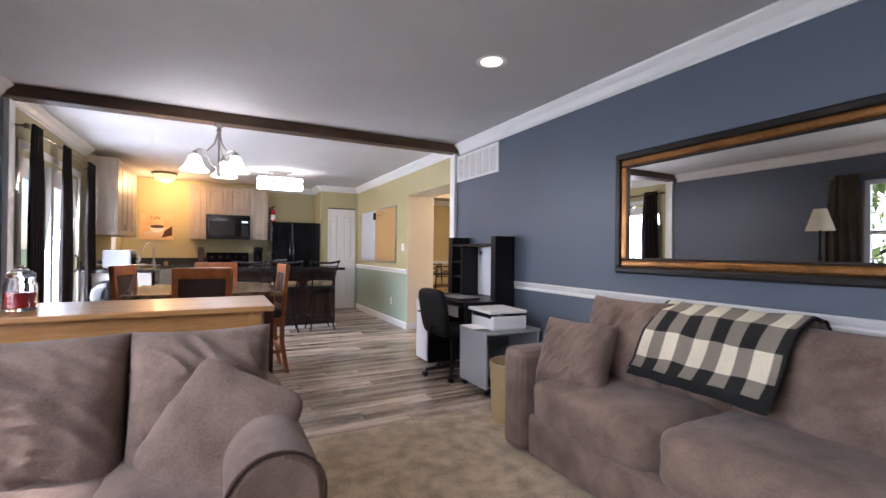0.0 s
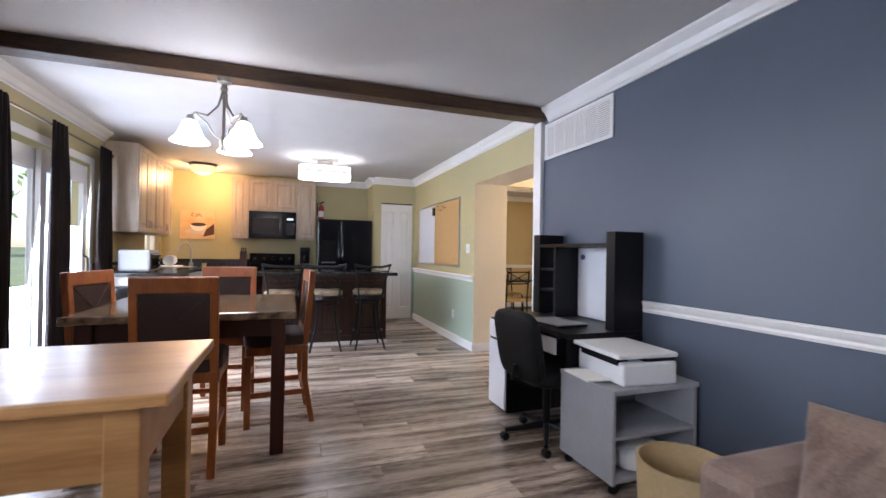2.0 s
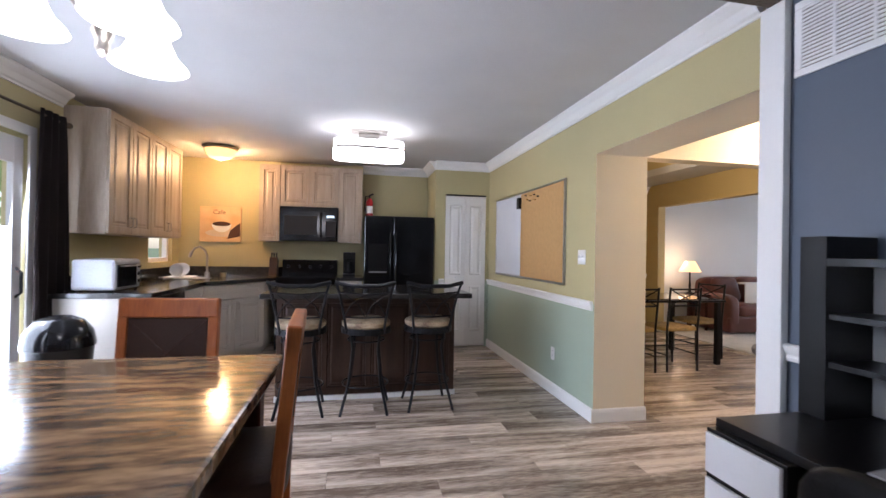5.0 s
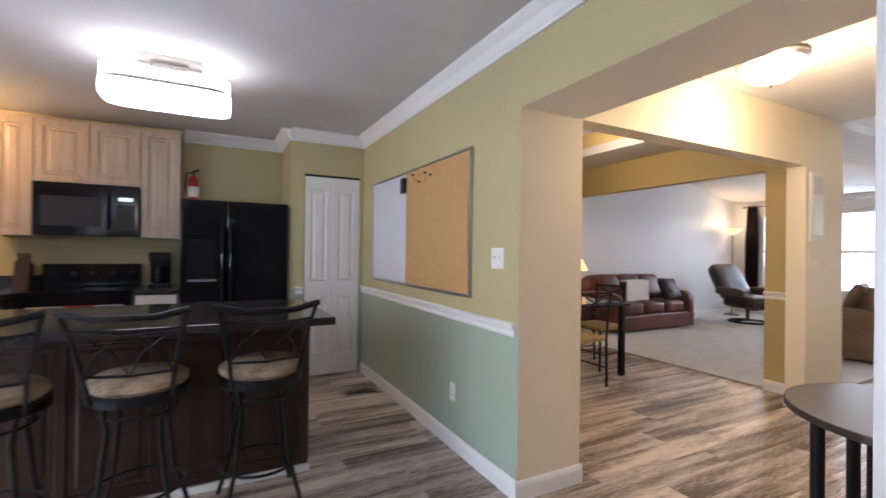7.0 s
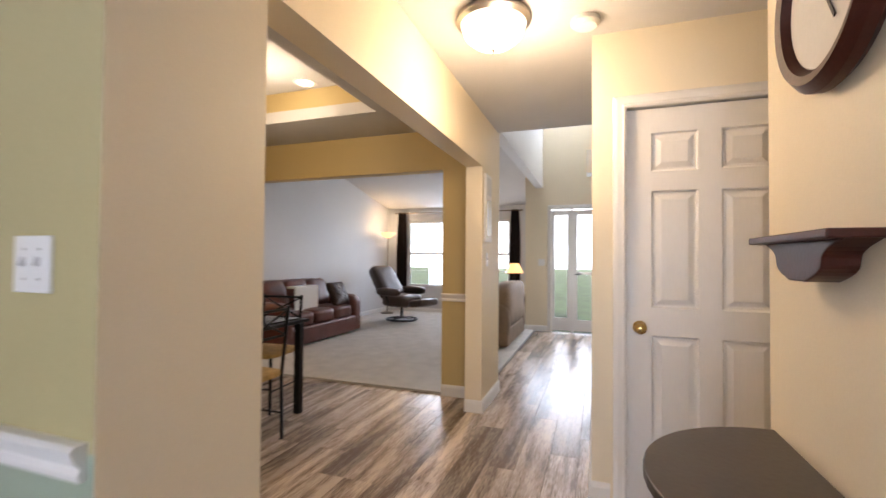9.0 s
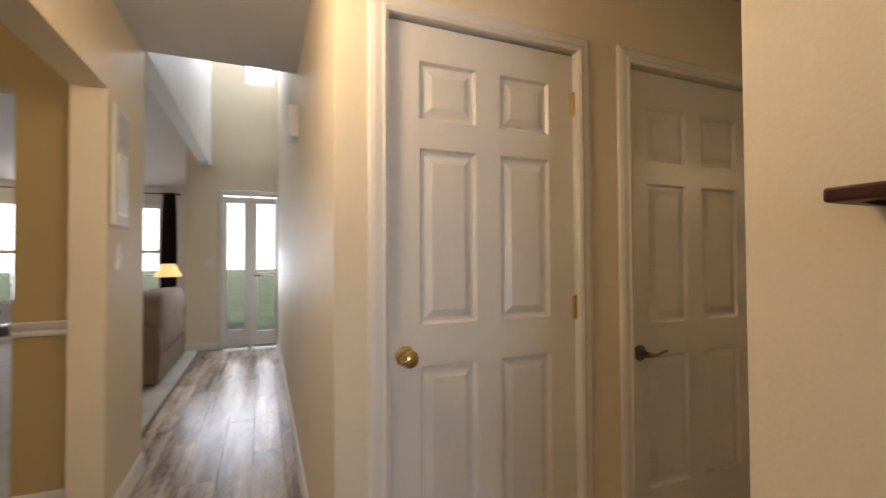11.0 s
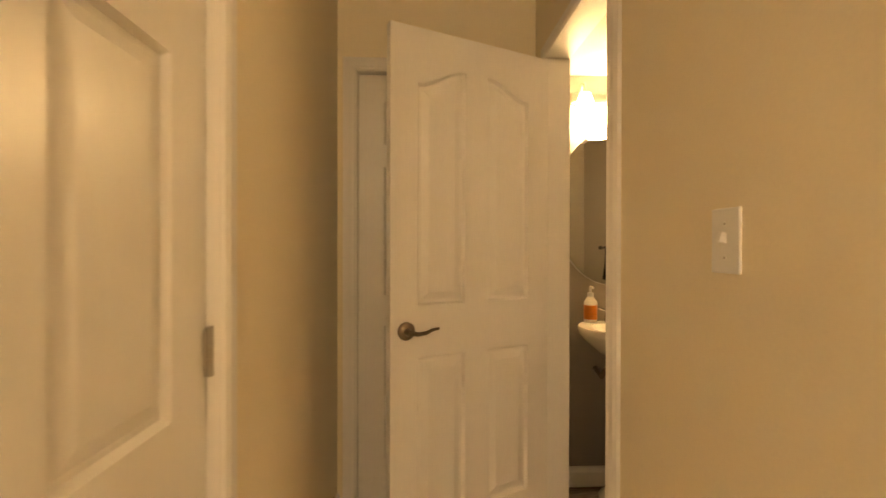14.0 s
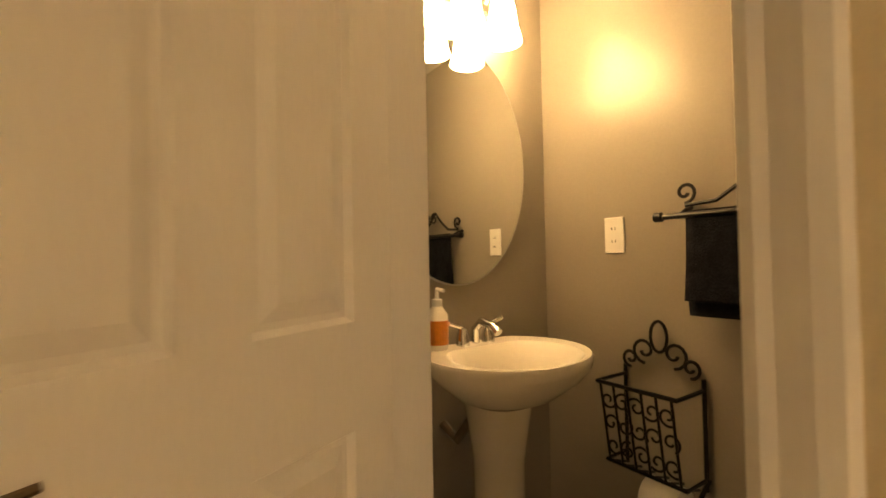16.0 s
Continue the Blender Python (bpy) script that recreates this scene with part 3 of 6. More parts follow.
def window(name, axis, wall, a0, a1, z0, z1, label, deep=0.08, bars=3):
    """A double-hung window set in a wall opening, lower face of the opening at wall."""
    def c(a, t, z):
        return (a, wall + t, z) if axis == "x" else (wall + t, a, z)
    ob = tagged(new(name), label, kind="structure")
    f = 0.05
    mid = (z0 + z1) / 2
    for p, q, u, v in ((a0, a1, z0, z0 + f), (a0, a1, z1 - f, z1), (a0, a0 + f, z0 + f, z1 - f), (a1 - f, a1, z0 + f, z1 - f), (a0 + f, a1 - f, mid - 0.025, mid + 0.025)):
        part("window_frame", box(B(), c(p, 0, u), c(q, deep * 0.7, v)), "vinyl_white", ob, bevel=0.004)
    if bars:
        for k in range(1, bars):
            a = a0 + f + (a1 - a0 - 2 * f) * k / bars
            for u, v in ((z0 + f, mid - 0.025), (mid + 0.025, z1 - f)):
                part("glazing_bar", box(B(), c(a - 0.006, 0.03, u), c(a + 0.006, 0.045, v)), "vinyl_white", ob)
        for z in ((z0 + mid) / 2, (z1 + mid) / 2):
            part("glazing_bar", box(B(), c(a0 + f, 0.029, z - 0.006), c(a1 - f, 0.046, z + 0.006)), "vinyl_white", ob)
    for u, v in ((z0 + f, mid - 0.025), (mid + 0.025, z1 - f)):
        g = part("pane", box(B(), c(a0 + f, 0.02, u), c(a1 - f, 0.024, v)), "pane_glass", ob)
        g.visible_shadow = False
    return ob


window("window_1", "y", -1.6, -1.0, 0.5, 0.85, 2.05, "white double-hung window with glazing bars")
window("window_2", "y", -1.6, 0.75, 2.25, 0.85, 2.05, "white double-hung window with glazing bars")
window("window_3", "y", 11.42, 6.95, 8.1, 0.6, 2.12, "white double-hung front window", bars=1)
window("window_4", "y", 11.42, 8.22, 9.37, 0.6, 2.12, "white double-hung front window", bars=1)
window("window_5", "y", -1.6, 8.55, 9.2, 1.08, 1.75, "small white kitchen window", bars=0)
window("window_6", "y", 9.78, 5.26, 5.7, 3.7, 4.6, "high white foyer window", bars=0)

patio = tagged(new("patio_door"), "white sliding glass patio door", kind="structure")
for y0, y1, x in ((4.97, 5.86, -1.6), (5.78, 6.66, -1.55)):
    sash = part("sash", box(B(), (x, y0, 0.03), (x + 0.04, y0 + 0.09, 2.0)), "vinyl_white", patio, bevel=0.004)
    part("sash_stile", box(B(), (x, y1 - 0.09, 0.03), (x + 0.04, y1, 2.0)), "vinyl_white", patio, bevel=0.004)
    part("sash_rail", box(B(), (x, y0 + 0.09, 1.82), (x + 0.04, y1 - 0.09, 2.0)), "vinyl_white", patio, bevel=0.004)
    part("sash_rail", box(B(), (x, y0 + 0.09, 0.03), (x + 0.04, y1 - 0.09, 0.2)), "vinyl_white", patio, bevel=0.004)
    g = part("pane", box(B(), (x + 0.018, y0 + 0.09, 0.2), (x + 0.022, y1 - 0.09, 1.82)), "pane_glass", patio)
    g.visible_shadow = False
part("handle", tube(B(), [(-1.51, 6.61, 0.9), (-1.475, 6.61, 0.93), (-1.475, 6.61, 1.07), (-1.51, 6.61, 1.1)], 0.01), "black_metal", patio, "dark pull handle", True)
for lo, hi in (((-1.5, 4.88, 0), (-1.484, 4.95, 2.1)), ((-1.5, 6.68, 0), (-1.484, 6.75, 2.1)), ((-1.5, 4.95, 2.03), (-1.484, 6.68, 2.1)), ((-1.65, 4.95, 0.0), (-1.5, 6.68, 0.03))):
    tagged(part("trim", box(B(), lo, hi), "trim_white", None, "white patio door trim", bevel=0.004), kind="structure")

front = tagged(new("front_door"), "white front door with glass and a sidelight", kind="structure")
for y0, y1, g0, g1, zb in ((5.62, 5.925, 5.665, 5.88, 0.25), (5.245, 5.56, 5.27, 5.5, 0.22)):
    for p, q, u, v in ((y0, g0, 0.03, 2.1), (g1, y1, 0.03, 2.1), (g0, g1, 0.03, zb), (g0, g1, 2.02, 2.1)):
        part("stile", box(B(), (9.78, p, u), (9.82, q, v)), "vinyl_white", front)
    g = part("pane", box(B(), (9.798, g0, zb), (9.802, g1, 2.02)), "pane_glass", front)
    g.visible_shadow = False
part("lock_rail", box(B(), (9.785, 5.27, 1.0), (9.815, 5.5, 1.04)), "brushed_nickel", front)
part("handle", tube(B(), [(9.78, 5.53, 1.0), (9.74, 5.53, 1.0), (9.74, 5.45, 1.0)], 0.01), "black_metal", front, smooth=True)
part("mullion", box(B(), (9.775, 5.561, 0.0), (9.83, 5.619, 2.13)), "vinyl_white", front)
casing("y", 9.76, -1, 5.24, 5.93, 2.13)

# ---- ground and garden outside ----
mat("grass", (0.09, 0.13, 0.04), 0.9, var=0.25, scale=1.2, bump=0.4, fine=40)
mat("deck_wood", (0.45, 0.43, 0.40), 0.7, var=0.15, scale=3, bump=0.1, fine=20, stretch=(0.5, 6, 1), rand=0.1)
mat("leaf_green", (0.22, 0.29, 0.11), 0.6, var=0.3, scale=2, bump=0, rand=0.3)
mat("bark", (0.12, 0.09, 0.07), 0.9, var=0.3, scale=5, bump=0.4, fine=30)
leaf_nodes = M["leaf_green"].node_tree.nodes
leaf_mix, leaf_thin = leaf_nodes.new("ShaderNodeMixShader"), leaf_nodes.new("ShaderNodeBsdfTranslucent")
leaf_thin.inputs["Color"].default_value = (0.42, 0.52, 0.2, 1)
for a, b in ((leaf_nodes["Principled BSDF"].outputs[0], leaf_mix.inputs[1]), (leaf_thin.outputs[0], leaf_mix.inputs[2]), (leaf_mix.outputs[0], leaf_nodes["Material Output"].inputs[0])):
    M["leaf_green"].node_tree.links.new(a, b)
bm = B()
bm.faces.new([bm.verts.new(p) for p in ((-400, -400, -0.35), (400, -400, -0.35), (400, 400, -0.35), (-400, 400, -0.35))])
tagged(part("ground", bm, "grass", None, "green lawn around the house"), kind="structure")
# Added panels east and west: emission imitates blown-out hazy sky beyond the glass.
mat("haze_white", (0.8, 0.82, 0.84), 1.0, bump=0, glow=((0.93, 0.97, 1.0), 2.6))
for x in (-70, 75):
    tagged(part("backdrop", box(B(), (x, -90, -1), (x + 0.5, 100, 45)), "haze_white", None, "added glowing white panel standing in for bright hazy sky"), kind="structure")
deck = tagged(new("deck"), "pale weathered wooden deck outside the patio door", "deck")
for k in range(14):
    part("plank", box(B(), (-4.4, 3.8 + k * 0.3, -0.1), (-1.66, 4.08 + k * 0.3, -0.06)), "deck_wood", deck)
part("joists", box(B(), (-4.3, 3.9, -0.35), (-1.7, 7.9, -0.1)), "deck_wood", deck)
fence = tagged(new("deck_railing"), "pale wooden deck railing with upright slats", "railing")
for z in (0.02, 0.85):
    part("rail", box(B(), (-4.4, 3.8, z), (-4.34, 8.0, z + 0.06)), "deck_wood", fence)
for k in range(30):
    part("slat", box(B(), (-4.39, 3.85 + k * 0.14, -0.06), (-4.36, 3.89 + k * 0.14, 0.85)), "deck_wood", fence)


def tree(x, y, h, seed):
    rng = random.Random(seed)
    t = thing("garden_tree", "leafy green garden tree with an uneven crown", "tree", "garden trees")
    bm = tube(B(), [(x, y, -0.4), (x + 0.05, y, h * 0.3), (x - 0.05, y + 0.1, h * 0.7)], 0.16, 10, 0.06)
    ends = []
    for k in range(9):
        a, z = rng.uniform(0, 6.28), h * rng.uniform(0.2, 0.65)
        e = (x + math.cos(a) * h * rng.uniform(0.15, 0.33), y + math.sin(a) * h * rng.uniform(0.15, 0.33), z + h * rng.uniform(0.05, 0.3))
        tube(bm, [(x, y, z), ((x + e[0]) / 2, (y + e[1]) / 2, (z + e[2]) / 2 + 0.1), e], 0.05, 6, 0.015)
        ends.append(e)
    part("trunk", bm, "bark", t, smooth=True)
    bm = B()
    for k in range(2600):
        c = rng.choice(ends)
        p = Vector((rng.gauss(c[0], h * 0.1), rng.gauss(c[1], h * 0.1), rng.gauss(c[2], h * 0.11)))
        r = rng.uniform(0.08, 0.17)
        m = Matrix.Translation(p) @ Euler((rng.uniform(0, 6), rng.uniform(0, 6), rng.uniform(0, 6))).to_matrix().to_4x4()
        bm.faces.new([bm.verts.new(m @ Vector(q)) for q in ((-r, 0, 0), (0, -r * 0.5, 0.01), (r, 0, 0), (0, r * 0.5, 0.01))])
    part("crown", bm, "leaf_green", t)


tree(-7.0, 7.2, 4.6, 1)
tree(-7.6, 10.6, 5.2, 2)
tree(-7.4, 4.2, 4.8, 3)
tree(-8.4, 14.0, 5.5, 4)

# ---- curtains and rods ----
mat("curtain_dark", (0.010, 0.0055, 0.005), 0.65, var=0.2, scale=3, bump=0.08, fine=120, spec=0.15)
mat("curtain_olive", (0.09, 0.07, 0.045), 0.7, var=0.2, scale=3, bump=0.08, fine=120)


def curtain(x, y0, y1, z0, z1, out, material, label, waves=4):
    """Cloth hung in folds along y, gathered at the top."""
    bm = B()
    n, rows = waves * 10, 14
    grid = []
    for k in range(rows + 1):
        v = k / rows
        z = z1 + (z0 - z1) * v
        pinch = 0.75 + 0.25 * math.sin(min(1, v * 2.2) * math.pi / 2)
        row = []
        for i in range(n + 1):
            u = i / n
            y = (y0 + y1) / 2 + (u - 0.5) * (y1 - y0) * pinch + 0.012 * noise.noise(Vector((u * 3, v * 2, y0)))
            d = 0.035 * math.sin(u * waves * 2 * math.pi + 0.6 * math.sin(v * 3)) + 0.015 * noise.noise(Vector((u * 6, v * 3, y0 + 5)))
            row.append((x + out * (0.05 + d * (0.5 + 0.5 * v)), y, z))
        grid.append(row)
    for off in (0, 0.004):
        g = [[bm.verts.new((px + off, py, pz)) for px, py, pz in row] for row in grid]
        for a, b in zip(g, g[1:]):
            for i in range(n):
                bm.faces.new((a[i], a[i + 1], b[i + 1], b[i]))
    return tagged(part("curtain", bm, material, None, label, True), category="curtain")


for y0, y1 in ((4.78, 5.1), (5.62, 5.96), (6.58, 6.94)):
    curtain(-1.44, y0, y1, 0.02, 2.22, 1, "curtain_dark", "dark brown satin curtain hanging beside the patio door")
curtain(-1.44, 2.2, 2.55, 0.3, 2.12, 1, "curtain_olive", "dark olive curtain beside the living room window")
curtain(11.36, 9.35, 9.62, 0.1, 2.32, -1, "curtain_dark", "dark curtain beside the front window")
curtain(11.36, 6.72, 6.95, 0.1, 2.32, -1, "curtain_dark", "dark curtain beside the front window")


def rod(x, y0, y1, z, material, label, wall):
    ob = thing("curtain_rod", label, "curtain rod")
    part("rod", tube(B(), [(x, y0, z), (x, y1, z)], 0.011), material, ob, smooth=True)
    for y in (y0, y1):
        part("finial", lathe(B(), [(0, -0.03), (0.02, -0.015), (0.024, 0), (0.018, 0.018), (0, 0.03)], m=pose(x, y, z, 90)), material, ob, smooth=True)
        part("bracket", tube(B(), [(wall, y, z), (x, y, z)], 0.007), material, ob)


rod(-1.4, 4.74, 6.95, 2.18, "bronze", "bronze curtain rod over the patio door", -1.5)
rod(-1.4, -1.2, 2.5, 2.1, "bronze", "bronze curtain rod over the living room window", -1.5)
rod(11.32, 6.7, 9.65, 2.3, "bronze", "bronze curtain rod over the front windows", 11.4)

# ---- living room ----
tagged(part("area_rug", box(B(), (-1.3, -2.6, 0.002), (2.4, 2.78, 0.02)), "rug_pile", None, "mottled beige shag rug on the wood floor", bevel=0.006), category="rug")
mat("check_cream", (0.82, 0.74, 0.56), 0.95, bump=0.3, fine=160)
mat("check_grey", (0.27, 0.23, 0.18), 0.95, bump=0.3, fine=160)
mat("check_black", (0.012, 0.012, 0.012), 0.95, bump=0.3, fine=160)
mat("pine_wood", (0.46, 0.24, 0.088), 0.3, var=0.2, scale=2.5, bump=0.03, fine=24, stretch=(0.5, 5, 5), second=(0.29, 0.13, 0.04))
mat("cherry_wood", (0.38, 0.115, 0.026), 0.32, var=0.2, scale=3, bump=0.03, fine=30, stretch=(5, 5, 0.6), second=(0.22, 0.055, 0.012))
mat("dark_cherry", (0.055, 0.016, 0.009), 0.35, var=0.2, scale=3, bump=0.03, fine=30, stretch=(5, 5, 0.6), spec=0.3)
mat("brown_leather", (0.045, 0.022, 0.016), 0.42, var=0.2, scale=5, bump=0.08, fine=110, spec=0.35)


def sofa_right():
    s = thing("sofa", "brown microfibre three-seat sofa against the blue wall", "sofa", "brown sofas")
    part("frame", box(B(), (1.58, -0.35, 0.03), (2.5, 2.0, 0.27)), "sofa_suede", s, bevel=0.03)
    part("back", box(B(), (2.28, -0.35, 0.27), (2.52, 2.0, 0.74)), "sofa_suede", s, bevel=0.05)
    for y0, y1 in ((2.02, 2.2), (-0.57, -0.35)):
        part("arm", box(B(), (1.55, y0, 0.03), (2.52, y1, 0.62)), "sofa_suede", s, bevel=0.045)
    for k in range(3):
        y = 1.59 - k * 0.78
        part("seat_cushion", pillow(B(), (0.78, 0.79, 0.25), pose(1.94, y, 0.36), 6, 0.12, 0.014, seed=k), "sofa_suede", s, smooth=True)
        part("back_cushion", cushion(B(), (0.52, 0.82, 0.30), pose(2.22, y - 0.02, 0.63, 0, -74, 0), k + 5), "sofa_suede", s, smooth=True)
    return s


sofa_right()
tagged(part("throw_pillow", cushion(B(), (0.40, 0.42, 0.2), pose(1.78, 1.83, 0.61, 0, -70, 14), 11), "sofa_suede", None, "brown throw pillow on the sofa by its arm", True), category="pillow")
tagged(part("throw_pillow", cushion(B(), (0.5, 0.52, 0.2), pose(2.08, 1.74, 0.68, 0, -74, 4), 12), "sofa_suede", None, "large brown throw pillow leaning on the sofa back", True), category="pillow")


def blanket():
    """A buffalo-check throw folded over the sofa back: 12 by 7 checks with a black border."""
    bm = B()
    nu, nv = 48, 30
    path = [(2.44, 0.74), (2.36, 0.865), (2.26, 0.885), (2.16, 0.84), (2.08, 0.74), (2.02, 0.62), (1.98, 0.55)]

    def point(u, v, lift):
        f = v * (len(path) - 1)
        i = min(int(f), len(path) - 2)
        w = f - i
        x = path[i][0] * (1 - w) + path[i + 1][0] * w
        z = path[i][1] * (1 - w) + path[i + 1][1] * w
        y = 1.54 - u * 0.66 + 0.05 * v - 0.02 * noise.noise(Vector((u * 3, v * 3, 0)))
        z += lift + 0.014 * noise.noise(Vector((u * 5, v * 4, 3))) + 0.022
        return (x - 0.055 - lift, y, z + 0.012)
    for lift in (0.0, 0.012):
        g = [[bm.verts.new(point(i / nu, j / nv * (1 if lift else 1.06) , lift)) for i in range(nu + 1)] for j in range(nv + 1)]
        for j in range(nv):
            for i in range(nu):
                f = bm.faces.new((g[j][i], g[j][i + 1], g[j + 1][i + 1], g[j + 1][i]))
                a, b = (i // 5) % 2, (j // 5) % 2
                f.material_index = 2 if not lift or i in (0, nu - 1) or j >= nv - 1 else (0 if a + b == 0 else 2 if a + b == 2 else 1)
                f.smooth = True
    ob = part("throw_blanket", bm, ["check_cream", "check_grey", "check_black"], None, "cream, grey and black checked throw folded over the sofa back")
    tagged(ob, category="blanket")


blanket()


def sofa_left():
    s = thing("sofa", "brown microfibre loveseat with a rounded arm before a console", "sofa", "brown sofas")
    part("frame", box(B(), (-1.2, 1.22, 0.03), (0.06, 2.1, 0.27)), "sofa_suede", s, bevel=0.03)
    part("back", box(B(), (-1.2, 1.9, 0.27), (0.2, 2.13, 0.7)), "sofa_suede", s, bevel=0.06)
    for x0 in (0.03, -1.42):
        out = [(x0, 0.03), (x0 + 0.225, 0.03), (x0 + 0.235, 0.3)] + [(x0 + 0.115 + 0.125 * math.cos(q), 0.54 + 0.12 * math.sin(q)) for q in (math.pi * k / 14 - 0.1 for k in range(16))] + [(x0 - 0.005, 0.3)]
        part("arm", prism(B(), out, -2.1, -1.2, Matrix(((1, 0, 0, 0), (0, 0, -1, 0), (0, 1, 0, 0), (0, 0, 0, 1)))), "sofa_suede", s, smooth=True, bevel=0.02)
        part("piping", tube(B(), [(p[0], 1.203, p[1]) for p in out], 0.005, 6, closed=True), "brown_leather", s, "dark piping round the arm front", True)
    for k in range(2):
        x, w = ((-0.04, 0.47), (-0.58, 0.64))[k]
        part("seat_cushion", pillow(B(), (w + 0.03, 0.74, 0.24), pose(x - 0.03, 1.52, 0.37), 6, 0.1, 0.014, seed=20 + k), "sofa_suede", s, smooth=True)
        part("back_cushion", cushion(B(), (w, 0.52, 0.32), pose(x, 1.84, 0.635, 72, 0, 0), 25 + k), "sofa_suede", s, smooth=True)


sofa_left()
tagged(part("throw_pillow", pillow(B(), (0.37, 0.37, 0.12), pose(0.03, 1.57, 0.6, 58, 0, -8) @ pose(0, 0, 0, 0, 0, -30), 9, 0.5, 0.012, 24, 31), "sofa_suede", None, "grey-brown throw pillow leaning in the loveseat corner", True), category="pillow")

console = thing("console_table", "long pine console table behind the loveseat", "console table")
part("tabletop", box(B(), (-1.45, 2.17, 0.9), (0.24, 2.69, 0.925)), "pine_wood", console, bevel=0.005)
part("apron", box(B(), (-1.4, 2.21, 0.76), (0.18, 2.24, 0.9)), "pine_wood", console)
part("apron", box(B(), (-1.4, 2.62, 0.76), (0.18, 2.65, 0.9)), "pine_wood", console)
part("apron", box(B(), (0.155, 2.24, 0.76), (0.18, 2.62, 0.9)), "pine_wood", console)
part("shelf", box(B(), (-1.38, 2.24, 0.2), (0.16, 2.63, 0.22)), "pine_wood", console)
for x in (-1.42, 0.13):
    for y in (2.2, 2.6):
        part("leg", box(B(), (x, y, 0.0), (x + 0.06, y + 0.06, 0.9)), "pine_wood", console, bevel=0.004)

mat("red_wax", (0.5, 0.02, 0.02), 0.3, bump=0)
jar = thing("candle_jar", "glass jar candle with red wax on the console", "candle", at=pose(-0.72, 2.4, 0.926))
part("jar", lathe(B(), [(0, 0), (0.05, 0), (0.055, 0.01), (0.055, 0.1), (0.045, 0.12), (0.045, 0.135), (0.042, 0.135), (0.042, 0.118), (0.051, 0.1), (0.051, 0.012), (0, 0.008)]), "clear_glass", jar, smooth=True)
part("wax", lathe(B(), [(0, 0.01), (0.049, 0.012), (0.049, 0.075), (0, 0.075)]), "red_wax", jar, "red candle wax", True)
part("lid", lathe(B(), [(0, 0.137), (0.047, 0.137), (0.047, 0.15), (0.03, 0.165), (0.012, 0.168), (0.018, 0.18), (0, 0.188)]), "clear_glass", jar, smooth=True)


def table_lamp(x, y, z, h, shade_mat, label, wide=0.16):
    t = thing("table_lamp", label, "lamp", at=pose(x, y, z))
    part("base", lathe(B(), [(0, 0), (0.07, 0), (0.075, 0.012), (0.03, 0.03), (0.014, 0.06), (0.02, h * 0.25), (0.012, h * 0.4), (0.012, h * 0.75), (0, h * 0.75)]), "black_metal", t, smooth=True)
    part("shade", lathe(B(), [(wide, h * 0.68), (wide * 0.45, h), (wide * 0.45 - 0.004, h), (wide - 0.005, h * 0.68)], seg=32), shade_mat, t, "pale cone shade", True)


mat("shade_off", (0.78, 0.68, 0.48), 0.8, bump=0.05)
table_lamp(-1.2, 2.53, 0.926, 0.8, "shade_off", "slim dark table lamp with a beige cone shade", 0.14)

mat("frame_black", (0.02, 0.016, 0.014), 0.35, bump=0.03, spec=0.3)
mat("frame_gold", (0.36, 0.16, 0.045), 0.3, 0.7, var=0.25, scale=6, bump=0.03)


def frame_ring(bm, y0, y1, z0, z1, w, x0, x1, flip=False):
    """A rectangular ring in the y-z plane from x0 (wall) to x1."""
    for lo, hi in (((y0, z0), (y1, z0 + w)), ((y0, z1 - w), (y1, z1)), ((y0, z0 + w), (y0 + w, z1 - w)), ((y1 - w, z0 + w), (y1, z1 - w))):
        box(bm, (min(x0, x1), lo[0], lo[1]), (max(x0, x1), hi[0], hi[1]))
    return bm


wm = thing("wall_mirror", "wide mirror in a black and gold frame on blue wall", "mirror")
part("outer_frame", frame_ring(B(), 0.35, 2.215, 1.045, 1.885, 0.045, 2.558, 2.52), "frame_black", wm, bevel=0.012)
part("gold_frame", frame_ring(B(), 0.395, 2.17, 1.09, 1.84, 0.05, 2.558, 2.53), "frame_gold", wm, "worn gold inner frame", bevel=0.014)
part("inner_frame", frame_ring(B(), 0.445, 2.12, 1.14, 1.79, 0.015, 2.558, 2.538), "frame_black", wm, bevel=0.004)
part("glass", box(B(), (2.545, 0.46, 1.155), (2.549, 2.105, 1.775)), "mirror_glass", wm)

vent = thing("wall_vent", "white slatted return air vent high on the blue wall", "vent")
part("backing", box(B(), (2.552, 3.74, 2.03), (2.558, 4.56, 2.30)), "check_grey", vent)
part("frame", frame_ring(B(), 3.72, 4.58, 2.01, 2.32, 0.03, 2.558, 2.545), "trim_white", vent, bevel=0.003)
for k in range(5):
    part("divider", box(B(), (2.545, 3.88 + k * 0.135, 2.04), (2.553, 3.89 + k * 0.135, 2.29)), "trim_white", vent)
for k in range(16):
    z = 2.045 + k * 0.0155
    part("slat", box(B(), (2.546, 3.75, z), (2.552, 4.55, z + 0.009)), "trim_white", vent)

can = thing("recessed_light", "lit recessed ceiling downlight with a white ring", "ceiling light")
part("ring", lathe(B(), [(0.065, 0.0), (0.1, -0.004), (0.105, 0.0)], (1.61, 2.44, H - 0.003)), "trim_white", can, smooth=True)
part("lens", lathe(B(), [(0, -0.004), (0.07, -0.002), (0.07, 0)], (1.61, 2.44, H - 0.003)), "hall_shade_lit", can)

